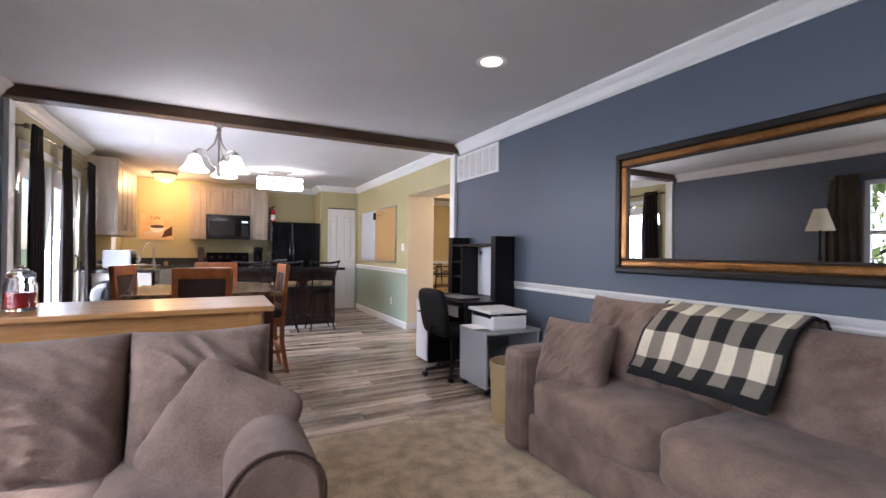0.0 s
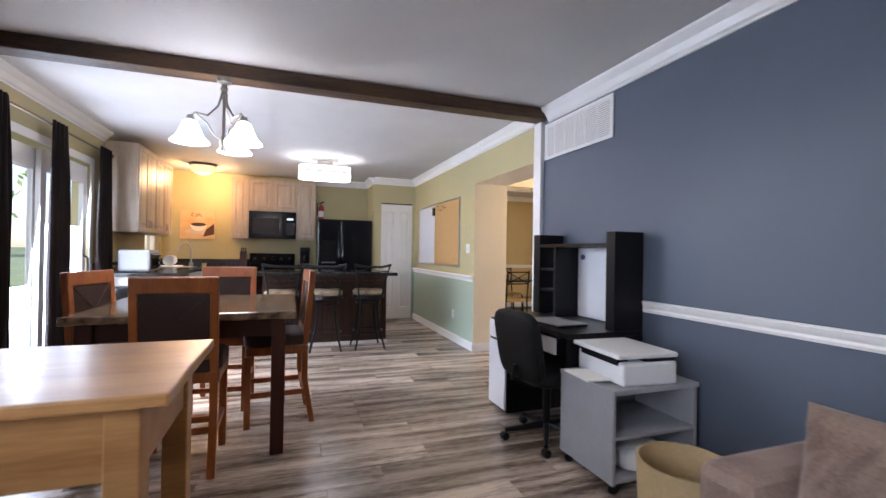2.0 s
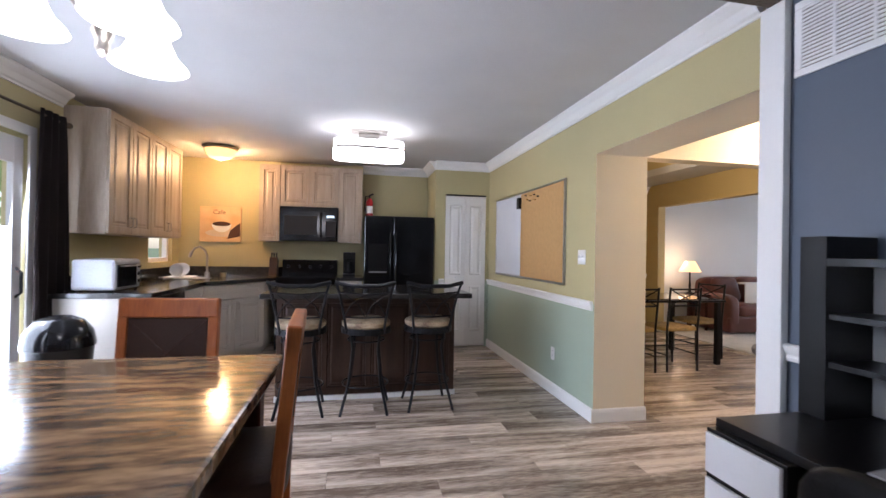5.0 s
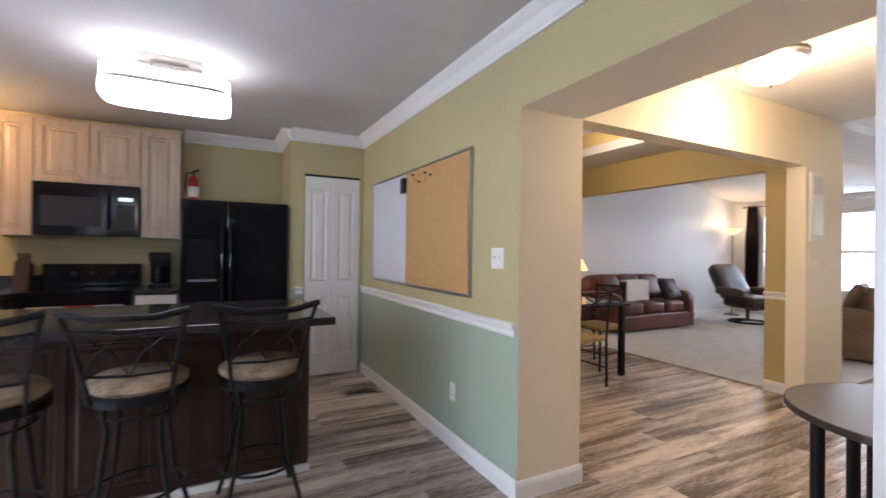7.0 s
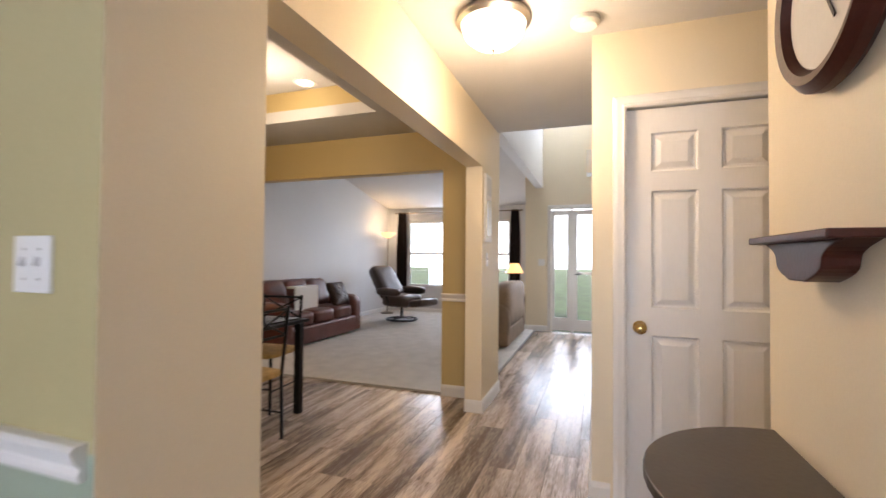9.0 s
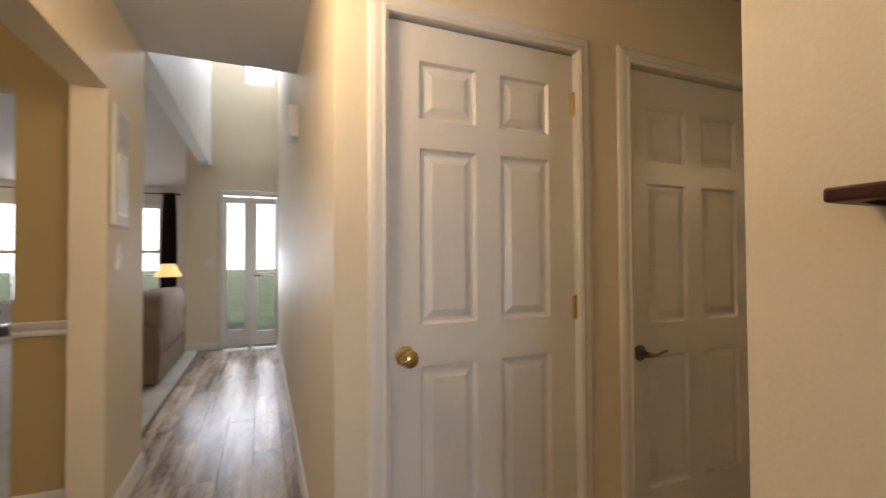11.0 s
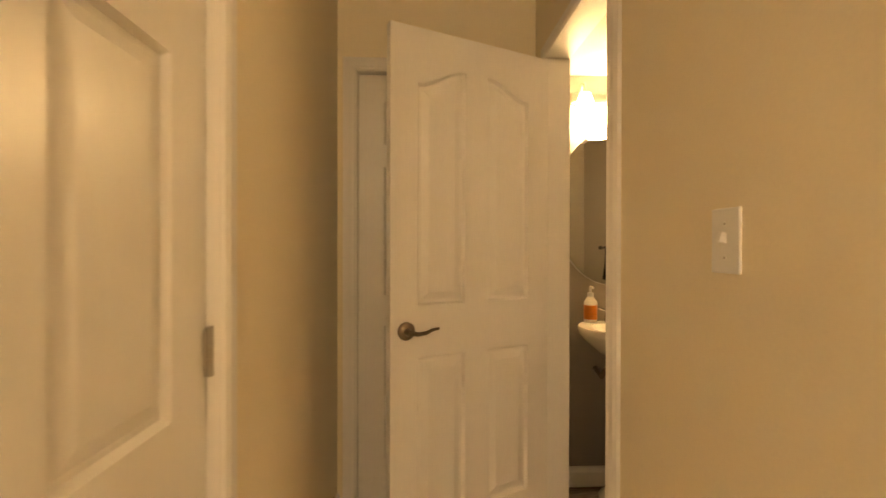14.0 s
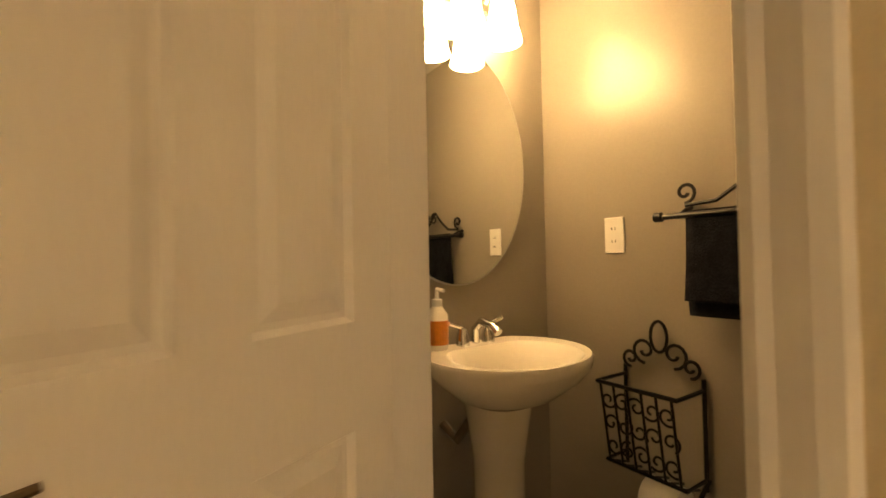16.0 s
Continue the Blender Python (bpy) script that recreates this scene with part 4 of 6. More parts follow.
# desk with hutch
mat("desk_black", (0.006, 0.0055, 0.006), 0.3, bump=0.02, var=0.1, spec=0.25)
mat("gloss_white", (0.75, 0.76, 0.78), 0.25, bump=0, var=0.02)
mat("cabinet_grey", (0.34, 0.345, 0.36), 0.45, var=0.08, bump=0.02)
desk = thing("desk", "black desk with a hutch and white cabinet door", "desk")
part("desktop", box(B(), (1.98, 3.42, 0.69), (2.54, 4.36, 0.72)), "desk_black", desk, bevel=0.002)
part("side_cabinet", box(B(), (1.945, 4.08, 0.03), (2.54, 4.36, 0.69)), "desk_black", desk, bevel=0.002)
part("door", box(B(), (1.93, 4.09, 0.05), (1.944, 4.35, 0.53)), "gloss_white", desk, "white cabinet door", bevel=0.002)
part("drawer_front", box(B(), (1.93, 4.09, 0.55), (1.944, 4.35, 0.68)), "gloss_white", desk, "white drawer front", bevel=0.002)
part("side_panel", box(B(), (2.0, 3.42, 0.0), (2.54, 3.45, 0.69)), "desk_black", desk)
part("keyboard_drawer", box(B(), (2.0, 3.55, 0.57), (2.4, 4.06, 0.67)), "desk_black", desk)
part("drawer_front", box(B(), (1.99, 3.55, 0.57), (1.999, 3.78, 0.67)), "gloss_white", desk, "white drawer front")
for y0, y1, z in ((3.42, 3.5, 1.335), (4.27, 4.36, 1.34)):
    part("tower", box(B(), (2.32, y0, 0.72), (2.54, y1, z)), "desk_black", desk, bevel=0.002)
part("hutch_divider", box(B(), (2.32, 4.05, 0.72), (2.54, 4.075, 1.24)), "desk_black", desk)
part("hutch_top", box(B(), (2.32, 3.5, 1.24), (2.54, 4.27, 1.265)), "desk_black", desk)
for z in (0.9, 1.06):
    part("shelf", box(B(), (2.33, 4.076, z), (2.54, 4.269, z + 0.018)), "desk_black", desk)
part("back_panel", box(B(), (2.515, 4.08, 0.73), (2.53, 4.265, 1.235)), "gloss_white", desk, "white back panel behind the shelves")
part("white_board", box(B(), (2.515, 3.51, 0.73), (2.53, 4.04, 1.235)), "gloss_white", desk, "white magnetic back panel")
mat("blue_plastic", (0.03, 0.03, 0.16), 0.4, bump=0)
tagged(part("board_magnet", lathe(B(), [(0, 0), (0.02, 0), (0.02, 0.01), (0, 0.012)], m=pose(2.515, 3.98, 1.17, 0, -90)), "blue_plastic", None, "dark blue round magnet on the white panel"), category="magnet")
tagged(part("board_magnet", lathe(B(), [(0, 0), (0.01, 0), (0.01, 0.008), (0, 0.009)], m=pose(2.515, 3.68, 1.2, 0, -90)), "blue_plastic", None, "small blue magnet on the white panel"), category="magnet")
lap = thing("laptop", "closed grey laptop on the desk", "laptop", at=pose(2.15, 3.78, 0.721, 0, 0, 6))
part("base", box(B(), (-0.12, -0.17, 0), (0.12, 0.17, 0.012)), "desk_black", lap, bevel=0.004)
part("lid", box(B(), (-0.12, -0.17, 0.0125), (0.12, 0.17, 0.02)), "cabinet_grey", lap, bevel=0.003)

stand = thing("printer_cabinet", "grey printer cabinet on castors with an open shelf", "cabinet")
part("top", box(B(), (1.94, 2.98, 0.5), (2.5, 3.42, 0.525)), "cabinet_grey", stand, bevel=0.003)
part("side_panel", box(B(), (1.945, 3.4, 0.06), (2.49, 3.418, 0.5)), "cabinet_grey", stand)
part("front_panel", box(B(), (1.945, 2.985, 0.06), (1.963, 3.4, 0.5)), "cabinet_grey", stand, bevel=0.002)
part("back_panel", box(B(), (2.47, 2.985, 0.06), (2.488, 3.4, 0.5)), "cabinet_grey", stand)
for z in (0.07, 0.28):
    part("shelf", box(B(), (1.963, 2.985, z), (2.47, 3.4, z + 0.016)), "cabinet_grey", stand)
for x in (1.98, 2.45):
    for y in (3.02, 3.38):
        part("castor", lathe(B(), [(0, -0.012), (0.025, -0.012), (0.03, 0), (0.025, 0.012), (0, 0.012)], seg=14, m=pose(x, y, 0.03, 90)), "black_metal", stand, smooth=True)
mat("printer_white", (0.78, 0.78, 0.77), 0.45, bump=0.01, var=0.02)
mat("paper_white", (0.8, 0.79, 0.76), 0.8, bump=0.02, var=0.03)
pr = thing("printer", "white inkjet printer with its lid ajar on the cabinet", "printer", at=pose(2.2, 3.2, 0.526, 0, 0, -4))
part("body", box(B(), (-0.16, -0.2, 0), (0.17, 0.2, 0.12)), "printer_white", pr, bevel=0.015)
part("slot", box(B(), (-0.165, -0.16, 0.1), (-0.1, 0.16, 0.135)), "desk_black", pr)
part("lid", box(B(), (-0.19, -0.205, 0.0), (0.17, 0.205, 0.025), pose(0, 0, 0.14)), "printer_white", pr, bevel=0.006)
part("hinge_block", box(B(), (-0.02, -0.19, 0.12), (0.165, 0.19, 0.14)), "desk_black", pr)
part("paper_tray", box(B(), (-0.3, -0.11, 0.01), (-0.16, 0.11, 0.018)), "paper_white", pr)
tagged(part("paper_pile", pillow(B(), (0.3, 0.28, 0.12), pose(2.2, 3.15, 0.145), 5, 0, 0.02, 8), "paper_white", None, "crumpled white paper on the cabinet shelf"), category="paper")
mat("kraft", (0.5, 0.36, 0.18), 0.7, var=0.1, scale=4, bump=0.08)
tagged(part("storage_bin", lathe(B(), [(0, 0), (0.15, 0), (0.165, 0.3), (0.17, 0.4), (0.16, 0.4), (0.15, 0.02), (0, 0.02)], (1.86, 2.5, 0.021), 24), "kraft", None, "tan round bin between sofa and cabinet", True), category="bin")

mat("mesh_black", (0.008, 0.008, 0.009), 0.55, bump=0.1, fine=200, spec=0.15)
oc = thing("office_chair", "black office chair pushed in at the desk", "chair", at=pose(2.02, 3.68, 0, 0, 0, 4))
part("seat", pillow(B(), (0.48, 0.48, 0.1), pose(0.03, 0, 0.44), 5, 0.1, 0.004, 10), "mesh_black", oc, smooth=True)
part("backrest", pillow(B(), (0.44, 0.46, 0.07), pose(-0.22, 0, 0.62, 0, 80, 0), 5, 0.1, 0.004, 10), "mesh_black", oc, smooth=True)
part("back_support", tube(B(), [(-0.24, 0, 0.5), (-0.26, 0, 0.42), (-0.1, 0, 0.36), (0, 0, 0.36)], 0.018), "desk_black", oc, smooth=True)
part("gas_lift", tube(B(), [(0, 0, 0.08), (0, 0, 0.4)], 0.025, 12), "desk_black", oc, smooth=True)
for k in range(5):
    a = k * 2 * math.pi / 5 + 0.3
    part("leg", tube(B(), [(0, 0, 0.1), (math.cos(a) * 0.27, math.sin(a) * 0.27, 0.065)], 0.022, 8, 0.014), "desk_black", oc, smooth=True)
    part("castor", lathe(B(), [(0, -0.02), (0.024, -0.02), (0.028, 0), (0.024, 0.02), (0, 0.02)], seg=12, m=pose(math.cos(a) * 0.27, math.sin(a) * 0.27, 0.029, 90)), "black_metal", oc, smooth=True)

# ---- dining table and chairs by the patio door ----
mat("marble_top", (0.31, 0.2, 0.11), 0.14, var=0.3, scale=5, bump=0.0, fine=22, stretch=(0.9, 5, 1), second=(0.045, 0.026, 0.017), tight=0.12)
table = thing("dining_table", "counter-height dining table with a glossy brown marbled top", "table")
part("tabletop", box(B(), (-0.64, 3.92, 0.79), (0.49, 4.98, 0.835)), "marble_top", table, bevel=0.01)
for lo, hi in (((-0.53, 3.99, 0.69), (0.38, 4.01, 0.79)), ((-0.53, 4.87, 0.69), (0.38, 4.89, 0.79)), ((-0.55, 4.01, 0.69), (-0.53, 4.87, 0.79)), ((0.38, 4.01, 0.69), (0.4, 4.87, 0.79))):
    part("apron", box(B(), lo, hi), "dark_cherry", table)
for x in (-0.58, 0.355):
    for y in (3.96, 4.845):
        part("leg", box(B(), (x, y, 0.002), (x + 0.075, y + 0.075, 0.79)), "dark_cherry", table, bevel=0.005)


glassware = thing("drinking_glass", "empty clear drinking glass on the dining table", "glass", at=pose(-0.3, 4.3, 0.836))
part("tumbler", lathe(B(), [(0, 0), (0.028, 0), (0.034, 0.11), (0.032, 0.11), (0.026, 0.008), (0, 0.008)]), "clear_glass", glassware, smooth=True)


def counter_chair():
    c = thing("dining_chair", "cherry wood counter chair with brown leather seat and back", "chair", "chairs round the table")
    part("seat", pillow(B(), (0.43, 0.42, 0.09), pose(0, 0, 0.575), 6, 0.15, 0.003, 10), "brown_leather", c, smooth=True)
    part("seat_frame", box(B(), (-0.205, -0.192, 0.482), (0.205, 0.194, 0.538)), "cherry_wood", c, bevel=0.005)
    for x in (-0.2, 0.16):
        part("front_leg", prism(B(), [(x, 0.16), (x + 0.04, 0.16), (x + 0.04, 0.2), (x, 0.2)], 0.002, 0.48), "cherry_wood", c, bevel=0.004)
        side = [(-0.16, 0.54), (-0.2, 0.54), (-0.245, 1.04), (-0.205, 1.04)]
        part("back_post", prism(B(), side, x, x + 0.04, Matrix(((0, 0, 1, 0), (1, 0, 0, 0), (0, 1, 0, 0), (0, 0, 0, 1)))), "cherry_wood", c, bevel=0.005)
        side = [(-0.16, 0.54), (-0.2, 0.54), (-0.2, 0.3), (-0.25, 0.002), (-0.215, 0.002), (-0.16, 0.3)]
        part("rear_leg", prism(B(), side, x, x + 0.04, Matrix(((0, 0, 1, 0), (1, 0, 0, 0), (0, 1, 0, 0), (0, 0, 0, 1)))), "cherry_wood", c, bevel=0.004)
        part("side_stretcher", box(B(), (x + 0.008, -0.19, 0.2), (x + 0.032, 0.17, 0.235)), "cherry_wood", c)
    tilt = pose(0, -0.18, 0.54, 5.1)
    part("top_rail", box(B(), (-0.2, -0.022, 0.42), (0.2, 0.022, 0.505), tilt), "cherry_wood", c, bevel=0.008)
    part("lower_rail", box(B(), (-0.16, -0.018, 0.07), (0.16, 0.018, 0.115), tilt), "cherry_wood", c, bevel=0.005)
    bk = part("back_pad", box(B(), (-0.16, -0.014, 0.115), (0.16, 0.014, 0.42), tilt), "brown_leather", c, "brown leather back with crossed stitching", bevel=0.006)
    for s in (-1, 1):
        for y in (-0.016, 0.016):
            part("stitching", tube(B(), [tilt @ Vector((-0.155 * s, y, 0.12)), tilt @ Vector((0, y * 1.02, 0.27)), tilt @ Vector((0.155 * s, y, 0.415))], 0.0025, 5), "dark_cherry", bk)
    part("front_stretcher", box(B(), (-0.16, 0.17, 0.15), (0.16, 0.195, 0.185)), "cherry_wood", c)
    part("rear_stretcher", box(B(), (-0.16, -0.2, 0.22), (0.16, -0.175, 0.255)), "cherry_wood", c)
    return c


chair = counter_chair()
chair.matrix_basis = pose(-0.1, 4.02, 0)
copy_thing(chair, pose(0.365, 4.59, 0, 0, 0, 94))
copy_thing(chair, pose(-0.48, 4.40, 0, 0, 0, -104))
copy_thing(chair, pose(-0.02, 4.96, 0, 0, 0, 177))

# ---- ceiling lights of the kitchen side ----
ch = thing("chandelier", "nickel three-arm chandelier with lit white glass bells", "chandelier", at=pose(0.0, 4.605, -0.03))
part("canopy", lathe(B(), [(0, 2.384), (0.05, 2.384), (0.045, 2.365), (0.018, 2.35), (0, 2.35)]), "brushed_nickel", ch, smooth=True)
part("stem", lathe(B(), [(0, 2.352), (0.016, 2.352), (0.02, 2.335), (0.026, 2.318), (0.016, 2.3), (0.026, 2.28), (0.012, 2.25), (0.008, 2.0), (0.02, 1.98), (0.03, 1.95), (0.018, 1.92), (0.02, 1.9), (0.008, 1.88), (0, 1.87)]), "brushed_nickel", ch, smooth=True)
for k in range(3):
    a = math.radians(195 + 120 * k)
    c, s = math.cos(a), math.sin(a)
    part("arm", tube(B(), [(0.01 * c, 0.01 * s, 2.3), (0.035 * c, 0.035 * s, 2.2), (0.1 * c, 0.1 * s, 2.12), (0.17 * c, 0.17 * s, 2.13), (0.2 * c, 0.2 * s, 2.1)], 0.007), "brushed_nickel", ch, smooth=True)
    part("arm", tube(B(), [(0.012 * c, 0.012 * s, 1.97), (0.06 * c, 0.06 * s, 2.0), (0.1 * c, 0.1 * s, 2.07), (0.17 * c, 0.17 * s, 2.125)], 0.006), "brushed_nickel", ch, smooth=True)
    part("shade", lathe(B(), [(0.022, 2.075), (0.045, 2.06), (0.06, 2.02), (0.085, 1.965), (0.115, 1.935), (0.12, 1.925), (0.112, 1.93), (0.08, 1.96), (0.055, 2.015), (0.02, 2.065)], (0.2 * c, 0.2 * s, 0), 28), "shade_lit", ch, "lit frosted glass bell shade", True)
    part("cup", lathe(B(), [(0, 2.11), (0.02, 2.105), (0.026, 2.075), (0, 2.07)], (0.2 * c, 0.2 * s, 0)), "brushed_nickel", ch, smooth=True)

kl = thing("kitchen_ceiling_light", "two-tier lit white drum ceiling light over the island", "ceiling light", at=pose(0.89, 7.5, H - 2.48))
part("canopy", box(B(), (-0.18, -0.06, 2.45), (0.18, 0.06, 2.477)), "brushed_nickel", kl)
part("stem", box(B(), (-0.1, -0.02, 2.35), (0.1, 0.02, 2.45)), "brushed_nickel", kl)


def oval(rx, ry, n=40):
    return [(rx * math.copysign(abs(math.cos(t)) ** 0.4, math.cos(t)), ry * math.copysign(abs(math.sin(t)) ** 0.4, math.sin(t))) for t in (2 * math.pi * k / n for k in range(n))]


part("upper_shade", prism(B(), oval(0.34, 0.18), 2.298, 2.355), "kitchen_shade_lit", kl, "lit white upper tier")
part("band", prism(B(), oval(0.325, 0.165), 2.268, 2.298), "brushed_nickel", kl)
part("lower_shade", prism(B(), oval(0.345, 0.185), 2.195, 2.268), "kitchen_shade_lit", kl, "lit white lower tier")


def dome_light(x, y, material, label, r=0.17):
    d = thing("dome_light", label, "ceiling light", "dome lights", pose(x, y, H) @ Matrix.Diagonal((1, 1, 1.35, 1)))
    part("rim", lathe(B(), [(0, -0.003), (r + 0.02, -0.003), (r + 0.025, -0.02), (r, -0.03)], seg=32), "brushed_nickel", d, smooth=True)
    part("bowl", lathe(B(), [(r, -0.03), (r * 0.9, -0.07), (r * 0.6, -0.1), (r * 0.2, -0.115), (0, -0.117)], seg=32), material, d, "lit frosted glass bowl", True)
    part("finial", lathe(B(), [(0, -0.117), (0.01, -0.12), (0.006, -0.135), (0, -0.138)], seg=12), "brushed_nickel", d, smooth=True)


dome_light(-0.8, 8.65, "warm_shade_lit", "lit frosted dome ceiling light above the sink")
dome_light(4.08, 5.68, "hall_shade_lit", "lit frosted dome ceiling light in the hall", 0.16)
tagged(part("smoke_detector", lathe(B(), [(0, -0.002), (0.07, -0.002), (0.07, -0.025), (0.055, -0.04), (0, -0.042)], (4.24, 5.25, H)), "trim_white", None, "round white smoke detector on the hall ceiling", True), category="smoke detector")
for x, y in ((5.02, 7.5), (3.8, 7.5)):
    t = thing("recessed_light", "lit recessed downlight in the dining ceiling", "ceiling light", "dining downlights")
    z = H if x > 5.15 else 2.72
    part("ring", lathe(B(), [(0.065, 0.0), (0.09, -0.004), (0.095, 0.0)], (x, y, z - 0.003)), "trim_white", t, smooth=True)
    part("lens", lathe(B(), [(0, -0.004), (0.065, -0.002), (0.065, 0)], (x, y, z - 0.003)), "hall_shade_lit", t)

# ---- kitchen ----
mat("cab_maple", (0.47, 0.385, 0.295), 0.42, var=0.12, scale=3, bump=0.03, fine=30, stretch=(5, 5, 0.6), second=(0.37, 0.29, 0.21))
mat("cab_white", (0.50, 0.465, 0.41), 0.4, var=0.04, bump=0.01)
mat("granite_black", (0.016, 0.015, 0.015), 0.12, var=0.3, scale=30, bump=0.0, fine=160, second=(0.045, 0.042, 0.04))
mat("gloss_black", (0.008, 0.008, 0.009), 0.12, bump=0.0, spec=0.3)
mat("island_wood", (0.055, 0.028, 0.018), 0.4, var=0.25, scale=3, bump=0.05, fine=30, stretch=(5, 5, 0.5), second=(0.028, 0.014, 0.009), spec=0.3)
mat("steel", (0.55, 0.55, 0.55), 0.3, 1.0, bump=0.02)
RX = Matrix.Rotation(radians(90), 4, "Z")


def shaker(parent, w, h, place, mat_name, pull=None, turn=0):
    """A framed cabinet door facing -y of its own, at a pose, with a pull at (x, z)."""
    m = place @ pose(0, 0, 0, 0, 0, turn)
    d = part("door", panel_leaf(B(), w, h, 0.02, [(0.055, w - 0.055, 0.055, h - 0.055, 0)]), mat_name, parent)
    d.matrix_basis = m
    if pull:
        x, z = pull
        part("handle", tube(B(), [(x, -0.01, z - 0.045), (x, -0.035, z - 0.035), (x, -0.035, z + 0.035), (x, -0.01, z + 0.045)], 0.005, 6), "brushed_nickel", d, smooth=True)
    return d


# upper cabinets on the west wall, doors face east
for k, (y0, y1, n) in enumerate(((7.05, 7.8, 2), (7.8, 8.55, 2))):
    c = thing("wall_cabinet", "pale maple wall cabinet with framed doors", "cabinet", "upper kitchen cabinets")
    part("body", box(B(), (-1.498, y0 + 0.001, 1.36), (-1.19, y1 - 0.001, 2.37)), "cab_maple", c, bevel=0.002)
    for q in range(n):
        w = (y1 - y0) / n - 0.006
        shaker(c, w, 0.99, pose(-1.178, y0 + 0.003 + q * (w + 0.006), 1.37), "cab_maple", (w - 0.03 if q == 0 else 0.03, 0.1), 90)
for x0, x1, z0, n in ((-0.45, -0.19, 1.36, 1), (-0.19, 0.55, 1.82, 2), (0.55, 0.86, 1.36, 1)):
    c = thing("wall_cabinet", "pale maple wall cabinet with framed doors", "cabinet", "upper kitchen cabinets")
    part("body", box(B(), (x0 + 0.001, 9.09, z0), (x1 - 0.001, 9.398, 2.36)), "cab_maple", c, bevel=0.002)
    for q in range(n):
        w = (x1 - x0) / n - 0.006
        shaker(c, w, 2.35 - z0 - 0.01, pose(x0 + 0.003 + q * (w + 0.006), 9.078, z0 + 0.005), "cab_maple", (0.03 if q else w - 0.03, 0.08))

mw = thing("microwave", "black over-range microwave under the cabinets", "microwave")
part("body", box(B(), (-0.185, 9.02, 1.37), (0.545, 9.39, 1.815)), "gloss_black", mw, bevel=0.006)
part("window", box(B(), (-0.13, 9.012, 1.45), (0.28, 9.019, 1.7)), "frame_black", mw)
part("handle", tube(B(), [(0.33, 9.02, 1.43), (0.33, 8.99, 1.45), (0.33, 8.99, 1.72), (0.33, 9.02, 1.74)], 0.01), "gloss_black", mw, smooth=True)
part("keypad", box(B(), (0.39, 9.013, 1.43), (0.52, 9.019, 1.64)), "frame_black", mw)
mat("display_lit", (0.5, 0.6, 0.6), 0.3, bump=0, glow=((0.7, 0.9, 1.0), 0.8))
part("display", box(B(), (0.4, 9.012, 1.68), (0.5, 9.018, 1.71)), "display_lit", mw)

rg = thing("range", "black electric kitchen range with a back panel", "stove")
part("body", box(B(), (-0.18, 8.75, 0.02), (0.54, 9.38, 0.9)), "gloss_black", rg, bevel=0.006)
part("cooktop", box(B(), (-0.185, 8.74, 0.9), (0.545, 9.38, 0.915)), "gloss_black", rg, bevel=0.003)
part("back_panel", box(B(), (-0.18, 9.28, 0.915), (0.54, 9.38, 1.12)), "gloss_black", rg, bevel=0.008)
part("oven_handle", tube(B(), [(-0.12, 8.75, 0.78), (-0.12, 8.71, 0.79), (0.48, 8.71, 0.79), (0.48, 8.75, 0.78)], 0.011), "steel", rg, smooth=True)
for k in range(5):
    part("knob", lathe(B(), [(0, 0), (0.022, 0), (0.018, 0.02), (0, 0.022)], seg=14, m=pose(-0.1 + k * 0.14, 9.28, 1.03, 90)), "desk_black", rg, smooth=True)
mat("red_cloth", (0.35, 0.015, 0.02), 0.9, bump=0.2)
tagged(part("dish_towel", box(B(), (0.12, 8.69, 0.5), (0.3, 8.699, 0.805)), "red_cloth", None, "red dish towel on the oven handle", bevel=0.003), category="towel")

fr = thing("refrigerator", "glossy black side-by-side refrigerator with a dispenser", "refrigerator")
part("body", box(B(), (0.885, 8.76, 0.02), (1.78, 9.38, 1.71)), "gloss_black", fr, bevel=0.008)
for x0, x1 in ((0.887, 1.245), (1.253, 1.778)):
    part("door", box(B(), (x0, 8.69, 0.08), (x1, 8.757, 1.705)), "gloss_black", fr, bevel=0.012)
for x in (1.215, 1.285):
    part("handle", tube(B(), [(x, 8.69, 0.7), (x, 8.65, 0.75), (x, 8.65, 1.45), (x, 8.69, 1.5)], 0.012), "gloss_black", fr, smooth=True)
part("dispenser", frame_ring(B(), 8.685, 8.6895, 0.98, 1.35, 0.001, 0.94, 1.18), "desk_black", fr, "ice and water dispenser")
part("drip_tray", box(B(), (0.95, 8.675, 0.98), (1.17, 8.688, 1.0)), "steel", fr)

mat("red_enamel", (0.45, 0.01, 0.012), 0.3, bump=0)
fe = thing("fire_extinguisher", "red fire extinguisher standing on the refrigerator", "fire extinguisher", at=pose(0.96, 9.2, 1.711))
part("cylinder", lathe(B(), [(0, 0), (0.045, 0), (0.048, 0.01), (0.048, 0.22), (0.03, 0.26), (0.015, 0.27), (0, 0.27)]), "red_enamel", fe, smooth=True)
part("label_band", lathe(B(), [(0.0485, 0.06), (0.0485, 0.16)]), "paper_white", fe)
part("valve", tube(B(), [(0, 0, 0.27), (0, 0, 0.31), (0.05, 0, 0.33)], 0.012), "desk_black", fe)
part("hose", tube(B(), [(0, 0, 0.3), (-0.06, -0.01, 0.29), (-0.065, -0.01, 0.15), (-0.055, 0, 0.08)], 0.008), "desk_black", fe, smooth=True)


